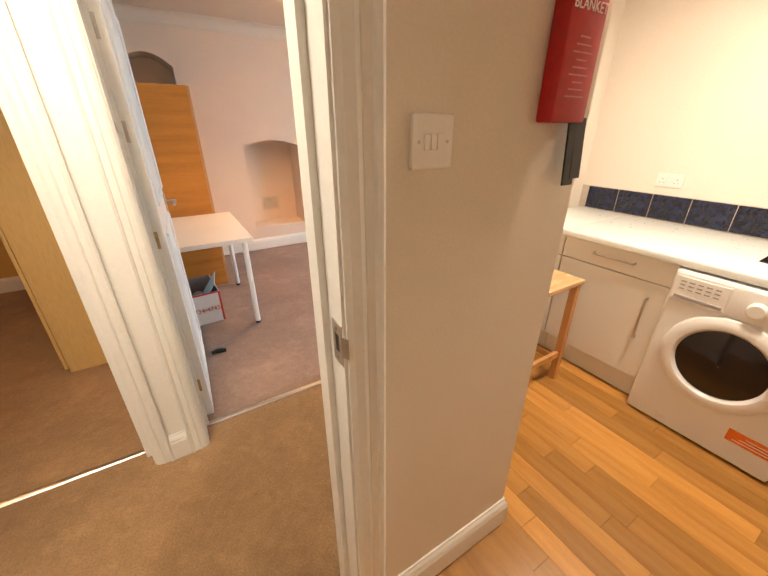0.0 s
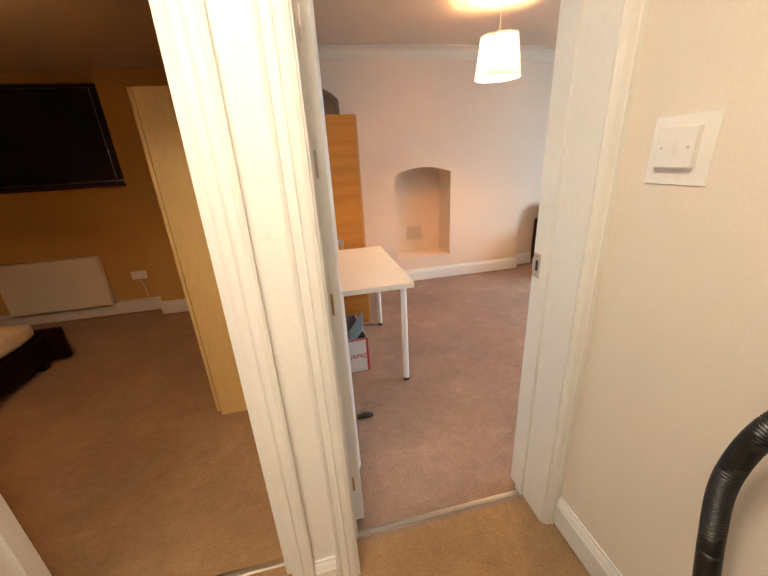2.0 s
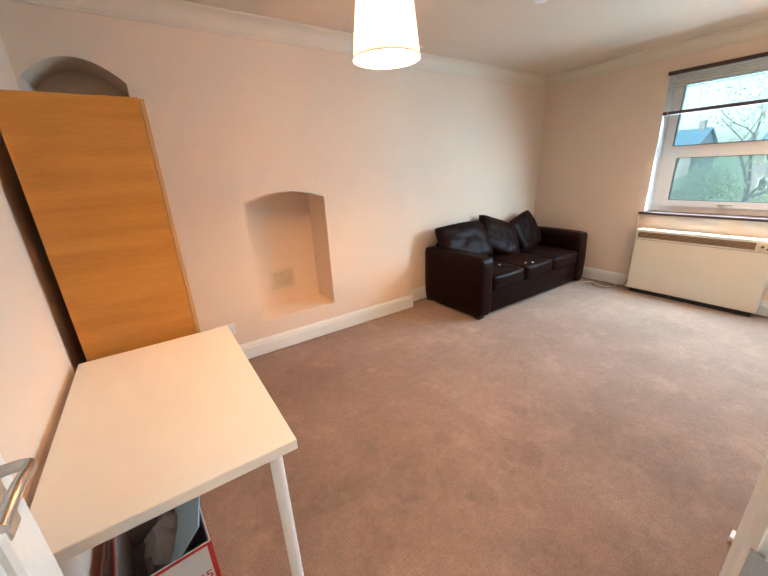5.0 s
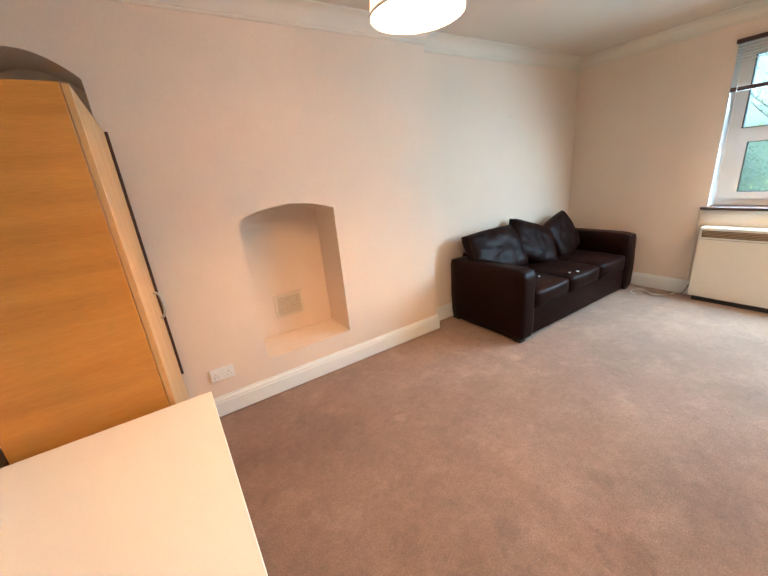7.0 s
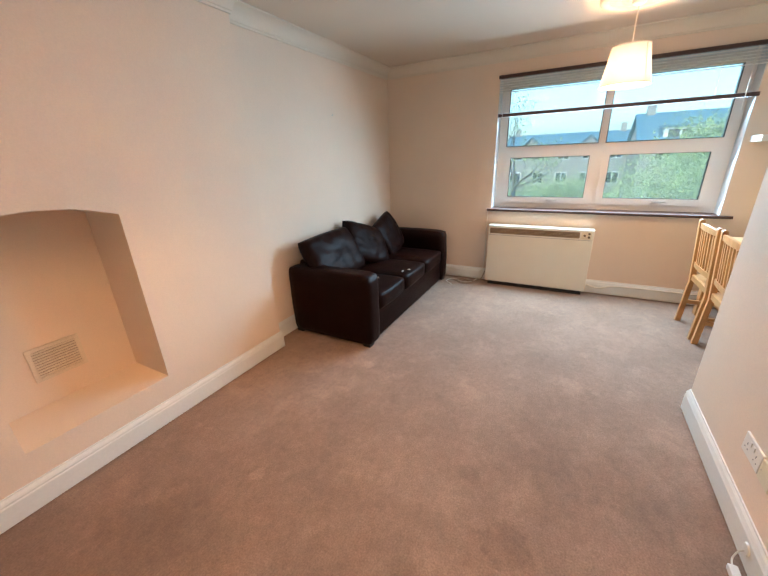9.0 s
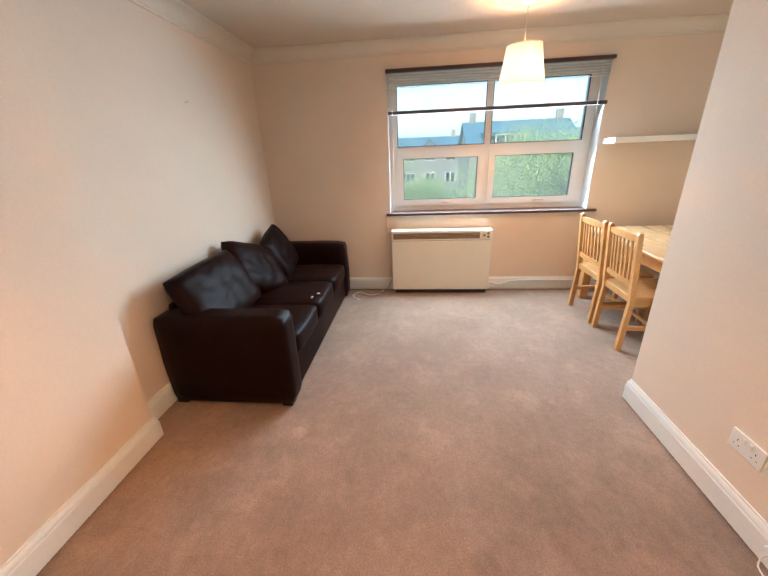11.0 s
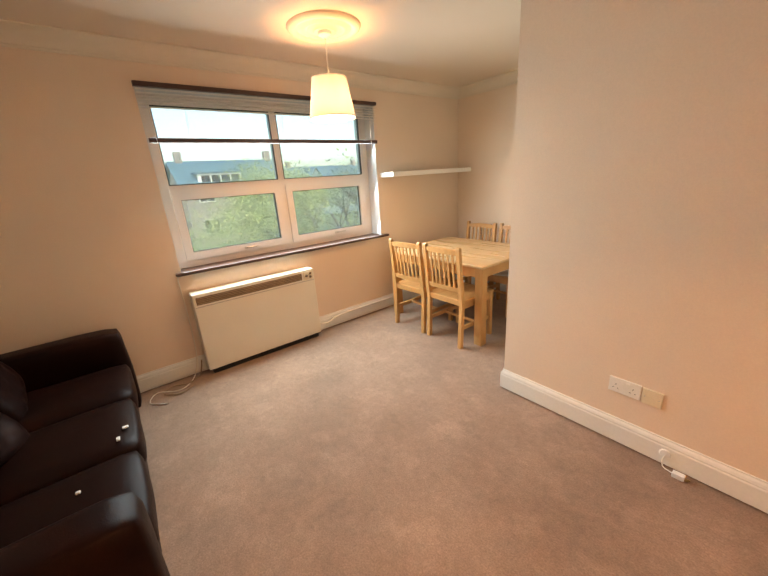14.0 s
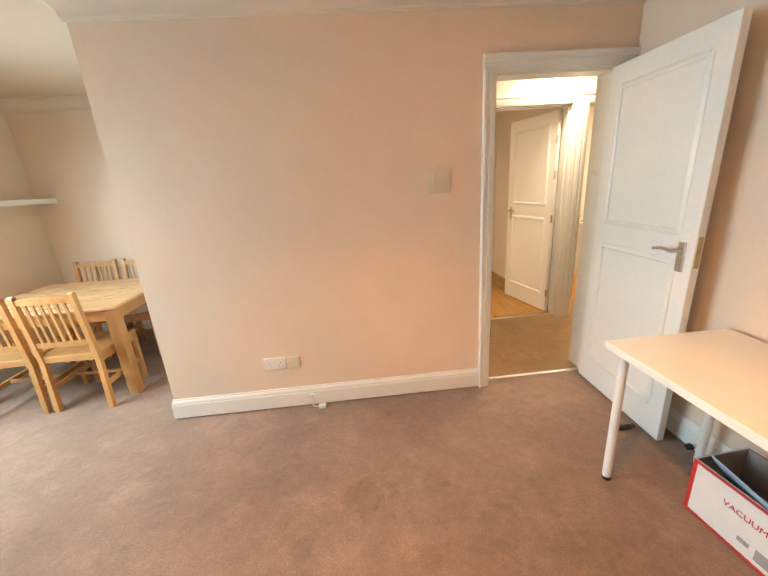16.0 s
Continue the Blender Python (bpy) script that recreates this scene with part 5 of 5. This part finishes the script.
c = thing("base_cabinet", "cream kitchen base cabinet with bar handles", "cabinet", (0, 0, 0), "kitchen base cabinets")
part("body", bx(B(), 3.285, 3.93, -0.78, 0.474, 0.15, 0.858), CAB, c)
part("plinth", bx(B(), 3.315, 3.35, -0.78, 0.474, 0, 0.15), CAB, c)
part("door", bx(B(), 3.265, 3.283, -0.15, 0.472, 0.152, 0.856, 0.002, 1), CAB, c)
part("door", bx(B(), 3.265, 3.283, -0.778, -0.154, 0.152, 0.856, 0.002, 1), CAB, c)
wt = thing("worktop", "pale speckled laminate kitchen worktop", "worktop", (0, 0, 0))
part("slab", bx(B(), 3.215, 3.94, -0.79, 1.68, 0.862, 0.905, 0.012, 3), WORKTOP, wt, "", True)
part("slab", bx(B(), 3.215, 3.94, 1.682, 2.03, 0.862, 0.9045, 0.012, 3), WORKTOP, wt, "", True)
hob = thing("hob", "dark glass hob set in the worktop", "hob", (0, 0, 0))
part("glass_plate", bx(B(), 3.44, 3.86, 0.28, 0.865, 0.9055, 0.913, 0.002, 1), DARKGLASS, hob)
for y in (0.45, 0.73):
    for x in (3.55, 3.76):
        part("ring", lathe(B(), ((0.075, 0.9135), (0.082, 0.9135)), (x, y, 0), 32), GREY_MARK, hob)
wm = thing("washing_machine", "white front-loading washing machine under the worktop", "washing machine", (-0.02, 0.035, 0))
my0, my1, mx = 0.450, 1.037, 3.225
part("body", bx(B(), mx, 3.86, my0, my1, 0.012, 0.852, 0.012, 3), APPLIANCE, wm, "", True)
part("control_panel", bx(B(), mx - 0.012, mx + 0.002, my0 + 0.006, my1 - 0.006, 0.705, 0.843, 0.008), APPLIANCE, wm, "", True)
part("drawer", bx(B(), mx - 0.016, mx - 0.010, 0.82, 1.022, 0.714, 0.830, 0.004), APPLIANCE, wm)
part("drawer_grip", bx(B(), mx - 0.018, mx - 0.014, 0.83, 1.01, 0.721, 0.737, 0.002, 1), GREY_MARK, wm)
b = B()
for i in range(5):
    for k in range(3):
        bx(b, mx - 0.0175, mx - 0.0158, 0.98 - i * 0.032, 1.00 - i * 0.032, 0.768 + k * 0.018, 0.774 + k * 0.018)
part("printed_marks", b, GREY_MARK, wm)
part("dial", lathe(B(), ((0.034, mx - 0.013), (0.032, mx - 0.036), (0.027, mx - 0.042), (0.001, mx - 0.042)), (0, 0.725, 0.770), 28, "x"), PLASTIC, wm, "white programme dial", True)
dc = (0, 0.755, 0.470)
po = part("porthole", lathe(B(), ((0.235, mx + 0.001), (0.228, mx - 0.020), (0.205, mx - 0.034), (0.178, mx - 0.030), (0.165, mx - 0.012)), dc, 56, "x"), APPLIANCE, wm, "", True)
part("door_glass", lathe(B(), ((0.166, mx - 0.012), (0.12, mx - 0.022), (0.06, mx - 0.028), (0.001, mx - 0.030)), dc, 48, "x"), DARKGLASS, po, "dark domed glass", True)
part("door_latch", bx(B(), mx - 0.042, mx - 0.018, 0.530, 0.588, 0.405, 0.535, 0.008), APPLIANCE, po)
b = bx(B(), mx - 0.0012, mx + 0.0002, 0.465, 0.630, 0.125, 0.190)
lab = part("energy_label", b, ORANGE, wm, "orange printed label")
b = B()
for k in range(3):
    bx(b, mx - 0.002, mx - 0.0011, 0.485, 0.605 - 0.02 * k, 0.138 + k * 0.015, 0.142 + k * 0.015)
part("printed_lines", b, WHITE_MARK, wm)
stl = thing("wooden_stool", "tall square pine stool with stretchers", "stool", (0, 0, 0))
gx0, gx1, gy0, gy1, gz = 2.68, 3.085, 1.425, 1.82, 0.69
part("seat", bx(B(), gx0 - 0.015, gx1 + 0.01, gy0 - 0.01, gy1 + 0.01, gz - 0.025, gz, 0.005), PINE_TOP, stl)
for x in (gx0 + 0.02, gx1 - 0.02):
    for y in (gy0 + 0.02, gy1 - 0.02):
        part("leg", bx(B(), x - 0.02, x + 0.02, y - 0.02, y + 0.02, 0, gz - 0.026, 0.003, 1), PINE, stl)
for y in (gy0 + 0.02, gy1 - 0.02):
    part("stretcher", bx(B(), gx0 + 0.04, gx1 - 0.04, y - 0.011, y + 0.011, 0.17, 0.205), PINE, stl)
for x in (gx0 + 0.02, gx1 - 0.02):
    part("stretcher", bx(B(), x - 0.011, x + 0.011, gy0 + 0.04, gy1 - 0.04, 0.12, 0.155), PINE, stl)
fb = thing("fire_blanket", "red wall-hung fire blanket pouch with black straps", "fire blanket", (1.930, KY0, 1.470))
part("pouch", bx(B(), -0.055, 0.055, -0.040, -0.001, 0.0, 0.40, 0.008), RED, fb, "", True)
lettering("printed_title", "FIRE\nBLANKET", 0.024, pose(0.0, -0.0405, 0.20, 90, 0, 0), WHITE_MARK, fb, "white printed words")
b = B()
for k in range(9):
    w = 0.030 - 0.007 * (k % 3)
    bx(b, -w, w, -0.0408, -0.0398, 0.045 + k * 0.012, 0.0475 + k * 0.012)
part("printed_lines", b, mat("faded_print", (0.62, 0.22, 0.20), 0.5, 0.05, 8, 90, 0.0), fb)
for x, l in ((0.044, 0.125), (0.066, 0.112)):
    b = B()
    sweep(b, ((-0.018, -0.002), (0.018, -0.002), (0.018, 0.002), (-0.018, 0.002)), (x, -0.024, 0.01), (x + 0.004, -0.034, -l), (1, 0, 0), (0, 1, 0))
    part("strap", b, BLACK, fb, "black pull strap")

# ---- bathroom glimpse ----
bs = thing("vanity_unit", "cream vanity cupboard with white inset basin", "basin unit", (-0.66, -0.28, 0))
vb = part("body", bx(B(), -0.26, 0.26, -0.22, 0.20, 0.09, 0.74, 0.004, 1), CAB, bs)
part("plinth", bx(B(), -0.25, 0.25, -0.20, 0.16, 0, 0.09), CAB, bs)
for x0, x1 in ((-0.255, -0.004), (0.004, 0.255)):
    vd = part("door", bx(B(), x0, x1, 0.201, 0.218, 0.10, 0.73, 0.003, 1), YELLOWED, bs, "yellowed cream cupboard door")
    part("knob", lathe(B(), ((0.008, 0.218), (0.014, 0.232), (0.010, 0.240)), ((x0 + x1) / 2, 0, 0.60), 12, "y", True), METAL, vd, "", True)
part("counter", bx(B(), -0.275, 0.275, -0.23, 0.235, 0.741, 0.772, 0.006), WORKTOP, bs)
part("bowl", lathe(B(), ((0.205, 0.772), (0.215, 0.800), (0.205, 0.806), (0.19, 0.795), (0.10, 0.745), (0.001, 0.742)), (0, 0.0, 0), 32), UPVC, bs, "white ceramic bowl", True)
part("tap", tube(B(), smooth_path([(0, -0.17, 0.772), (0, -0.17, 0.90), (0, -0.12, 0.925), (0, -0.07, 0.895)], 5), 0.012, 8), METAL, bs, "chrome tap", True)
bl_ = thing("ceiling_light", "round opal flush ceiling light, lit", "ceiling light", (-0.2, 0.2, CZ))
part("base", lathe(B(), ((0.13, -0.001), (0.13, -0.025)), (0, 0, 0), 32, close=True), PLASTIC, bl_, "", True)
part("diffuser", lathe(B(), ((0.125, -0.026), (0.12, -0.06), (0.08, -0.09), (0.001, -0.10)), (0, 0, 0), 32), DIFFUSER, bl_, "", True).visible_shadow = False

# ---- outside ----
GZ = -3.2
GRASS = mat("grass", (0.16, 0.22, 0.09), 0.9, 0.25, 0.5, 9, 0.5)
BRICK = mat("house_brick", (0.30, 0.25, 0.22), 0.85, 0.15, 2, 14, 0.3)
# blue daylight haze is mixed into the render and slate colours
RENDERW = mat("house_render_hazy", (0.22, 0.30, 0.32), 0.85, 0.08, 1, 14, 0.2)
ROOF = mat("roof_slate_hazy", (0.08, 0.18, 0.24), 0.6, 0.2, 3, 10, 0.4)
BARK = mat("bark", (0.09, 0.065, 0.05), 0.9, 0.25, 4, 30, 0.5)
LEAF = mat("spring_leaves", (0.40, 0.44, 0.15), 0.7, 0.15, 2, 9, 0.1, alt=(0.26, 0.34, 0.13))
LEAF2 = mat("dark_leaves", (0.25, 0.33, 0.19), 0.6, 0.25, 2, 9, 0.1)
b = B()
bx(b, 6.6, 700, -500, 500, GZ - 0.5, GZ)
setting("ground", b, GRASS, "grassy gardens below the window", "ground")


def house(where, w, d, eave, ridge, wall, label, dormer=0.0, gables=()):
    """Gabled house, ridge along y, front towards -x."""
    x, y = where
    root = thing("house", label, "house", (x, y, GZ))
    b = B()
    bx(b, 0, d, -w / 2, w / 2, 0, eave)
    for s in (-1, 1):
        v = [b.verts.new(p) for p in ((0, s * w / 2, eave), (d, s * w / 2, eave), (d / 2, s * w / 2, ridge - 0.05))]
        b.faces.new(v)
    part("wall", b, wall, root)
    b = B()
    for sx, ex in ((-0.35, d / 2), (d + 0.35, d / 2)):
        lo = eave - 0.2
        hexa(b, ((sx, -w / 2 - 0.3, lo), (ex, -w / 2 - 0.3, ridge), (ex, w / 2 + 0.3, ridge), (sx, w / 2 + 0.3, lo), (sx, -w / 2 - 0.3, lo + 0.12), (ex, -w / 2 - 0.3, ridge + 0.12), (ex, w / 2 + 0.3, ridge + 0.12), (sx, w / 2 + 0.3, lo + 0.12)))
    rf = part("roof", b, ROOF, root)
    for yy in (-w / 2 + 0.7, w / 2 - 0.7):
        part("chimney", bx(B(), d / 2 - 0.3, d / 2 + 0.3, yy - 0.28, yy + 0.28, ridge - 0.6, ridge + 0.9), BRICK, rf)
    for yy in gables:
        b = B()
        hw_, top = 1.9, ridge - 0.35
        for s_ in (-1, 1):
            hexa(b, ((-0.4, yy + s_ * hw_, eave - 0.3), (d / 2, yy + s_ * hw_, eave - 0.3), (d / 2, yy, top), (-0.4, yy, top), (-0.4, yy + s_ * hw_, eave - 0.15), (d / 2, yy + s_ * hw_, eave - 0.15), (d / 2, yy, top + 0.15), (-0.4, yy, top + 0.15)))
        part("gable_roof", b, ROOF, rf)
        b = B()
        v = [b.verts.new(p) for p in ((-0.2, yy - hw_ + 0.15, eave - 0.25), (-0.2, yy + hw_ - 0.15, eave - 0.25), (-0.2, yy, top - 0.05))]
        w_ = [b.verts.new((0.4, *q.co[1:])) for q in v]
        b.faces.new(v)
        b.faces.new(w_)
        for i in range(3):
            b.faces.new((v[i], v[(i + 1) % 3], w_[(i + 1) % 3], w_[i]))
        part("gable_wall", b, wall, root)
    nwin = max(2, int(w / 2.6))
    for zz in (1.0, 3.7):
        for i in range(nwin):
            yy = -w / 2 + (i + 0.5) * w / nwin
            b = B()
            for a, c, e, f in ((-0.65, 0.65, 0, 0.08), (-0.65, 0.65, 1.22, 1.3), (-0.65, -0.57, 0.08, 1.22), (0.57, 0.65, 0.08, 1.22), (-0.04, 0.04, 0.08, 1.22)):
                bx(b, -0.08, 0.02, yy + a, yy + c, zz + e, zz + f)
            wf = part("window", b, UPVC, root)
            b = B()
            bx(b, -0.03, -0.01, yy - 0.6, yy + 0.6, zz + 0.05, zz + 1.25)
            part("pane", b, DARKGLASS, wf)
    if dormer:
        b = B()
        bx(b, 0.6, d / 2, dormer - 1.8, dormer + 1.8, eave + 0.25, eave + 1.15)
        dm = part("dormer", b, UPVC, root)
        for i in range(4):
            b = B()
            bx(b, 0.57, 0.62, dormer - 1.6 + i * 0.82, dormer - 0.92 + i * 0.82, eave + 0.42, eave + 1.0)
            part("pane", b, DARKGLASS, dm)
        b = B()
        bx(b, 0.4, d / 2, dormer - 2.0, dormer + 2.0, eave + 1.15, eave + 1.3)
        part("dormer_roof", b, ROOF, dm)


house((36, -5.8), 9.5, 8, 4.9, 7.2, BRICK, "brick house with long dormer, slate roof tinted teal as haze", 1.6)
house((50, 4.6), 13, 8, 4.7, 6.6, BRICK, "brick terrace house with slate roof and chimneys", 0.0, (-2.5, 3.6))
house((50, -24), 13, 8, 4.6, 7.0, RENDERW, "pale house partly hidden by trees, walls tinted blue as haze", 0.0, (3.5,))
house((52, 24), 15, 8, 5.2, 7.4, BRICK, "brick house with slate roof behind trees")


def tree(where, h, spread, leaf, seed, n_leaf, label, bare=False):
    rng = random.Random(seed)
    root = thing("tree", label, "tree", (where[0], where[1], GZ))
    b = B()
    tips = []

    def grow(p, d, length, r, depth):
        pts, rr = [p], [r]
        q, dd = p.copy(), d.copy()
        for _ in range(4):
            dd = (dd + Vector((rng.uniform(-1, 1), rng.uniform(-1, 1), rng.uniform(-0.4, 0.7))) * 0.22).normalized()
            q = q + dd * length / 4
            pts.append(q.copy())
            rr.append(rr[-1] * 0.86)
        tube(b, pts, rr, 6 if depth < 2 else 4, False)
        tips.append(q.copy())
        if depth >= 2:
            tips.append(pts[2])
        if depth < 4:
            for _ in range(3 if depth else 5):
                nd = (dd * 0.55 + Vector((rng.uniform(-1, 1), rng.uniform(-1, 1), rng.uniform(-0.25, 0.8)))).normalized()
                grow(pts[rng.randint(2, 4)].copy(), nd, length * rng.uniform(0.5, 0.72), rr[-1] * 0.68, depth + 1)

    grow(Vector((0, 0, 0)), Vector((0, 0, 1)), h * 0.42, h * 0.022, 0)
    part("trunk", b, BARK, root, "", True)
    b = B()
    for i in range(n_leaf if bare else 4 * n_leaf):
        c = rng.choice(tips) + Vector((rng.gauss(0, 1), rng.gauss(0, 1), rng.gauss(0, 0.8))) * spread
        if c.z < 0.4:
            c.z = 0.4 + rng.random()
        s = rng.uniform(0.018, 0.046) if not bare else rng.uniform(0.03, 0.06)
        a = Vector((rng.uniform(-1, 1), rng.uniform(-1, 1), rng.uniform(-1, 1))).normalized()
        e = a.orthogonal().normalized()
        f = a.cross(e)
        b.faces.new([b.verts.new(c + e * s), b.verts.new(c + f * s * 0.6), b.verts.new(c - e * s), b.verts.new(c - f * s * 0.6)])
    tagged(part("crown", b, leaf, root), kind="stuff")


tree((17, -1.6), 6.6, 0.42, LEAF, 3, 9000, "leafy spring tree with yellow-green foliage")
tree((21, -4.6), 5.6, 0.45, LEAF, 5, 8000, "young leafy garden tree, full crown")
tree((14.5, -4.5), 7.6, 0.30, LEAF2, 8, 1100, "thinly leaved tree with reaching branches", True)
tree((23, 3.4), 3.6, 0.40, LEAF, 33, 5000, "low bushy pale green garden tree")
tree((26, 8.5), 5.0, 0.45, LEAF2, 11, 6000, "bushy dark green garden tree")
tree((20, 5.8), 7.4, 0.30, LEAF, 13, 1500, "nearly bare tall spring tree", True)
tree((31, 15), 7.5, 0.35, LEAF, 21, 3000, "budding tree before the houses", True)
tree((32, -14), 7.0, 0.5, LEAF2, 17, 6000, "tall dark leafy garden tree")
tree((10.5, -0.9), 7.2, 0.15, LEAF, 29, 300, "bare branching tree near the window", True)
for k, (x, y, w) in enumerate(((25, 2.0, 13.0), (18, 12, 6), (19, -8, 6))):
    b = B()
    rng = random.Random(40 + k)
    for i in range(30000 if k == 0 else 16000):
        c = Vector((rng.uniform(-1.0, 1.0), rng.uniform(-w / 2, w / 2), abs(rng.gauss(0, 1)) * 1.5))
        c.z = min(c.z, (2.7 if k == 0 else 2.4) + 0.3 * math.sin(c.y * 1.7) + 0.25 * math.sin(c.y * 4.1 + c.x * 3) - rng.random() ** 3)
        s = rng.uniform(0.025, 0.06)
        a = Vector((rng.uniform(-1, 1), rng.uniform(-1, 1), rng.uniform(-1, 1))).normalized()
        e = a.orthogonal().normalized()
        f = a.cross(e)
        b.faces.new([b.verts.new(c + e * s), b.verts.new(c + f * s * 0.6), b.verts.new(c - e * s), b.verts.new(c - f * s * 0.6)])
    hd = part("hedge", b, LEAF)
    hd.location = (x, y, GZ)
    tagged(hd, "overgrown green garden hedge", "hedge", "", "stuff")

# ---- splashback tiles and kitchen planks ----
b = B()
bx(b, 3.9405, 3.9425, -0.79, 2.03, 0.907, 1.068)
back = setting("splashback", b, GROUT, "row of navy blue wall tiles over the worktop", "splashback")
tile_me = mesh_of("tile", bx(B(), -0.006, 0, -0.1045, 0.1045, -0.076, 0.076, 0.002, 1), NAVY_TILE)
for i in range(12):
    t = new("tile", tile_me)
    t.parent, t.location = back, (3.9405, 1.871 - i * 0.214, 0.988)
b = B()
bx(b, 0.5, 2.0, -0.8, 1.05, -0.12, -0.008)
bx(b, 2.0, 4.0, -0.8, 2.04, -0.12, -0.008)
bx(b, -1.2, 0.5, -0.8, 1.05, -0.12, -0.008)
wf = setting("floor_laminate", b, PLANK, "warm oak strip laminate floor", "wooden floor")
rng = random.Random(4)
lens_ = [0.38, 0.5, 0.62, 0.8]
pm = [mesh_of("plank", bx(B(), -0.0447, 0.0447, 0.0005, l - 0.0005, -0.008, 0.0, 0.0008, 1), PLANK) for l in lens_]
rest = B()
count = 0
x = 0.60
while x < 3.40:
    y = -0.8 - rng.random() * 0.3
    top = 1.05 if x < 2.05 else 2.03
    while y < top:
        k = rng.randrange(4)
        l = min(lens_[k], top - y)
        near = 0.2 < y < 1.6 and x > 1.2
        if l == lens_[k] and near and count < 290 and y > -0.8:
            p = new("plank", pm[k])
            p.parent, p.location = wf, (x + 0.045, y, 0)
            count += 1
        elif l > 0.02:
            bx(rest, x + 0.0003, x + 0.0897, max(y, -0.8), y + l - 0.001, -0.008, 0)
        y += l
    x += 0.09
tagged(part("plank_rest", rest, PLANK, wf), kind="stuff")
b = B()
bx(b, -1.2, 0.5, -0.8, 1.05, -0.008, 0)
part("bathroom_boards", b, PLANK, wf)
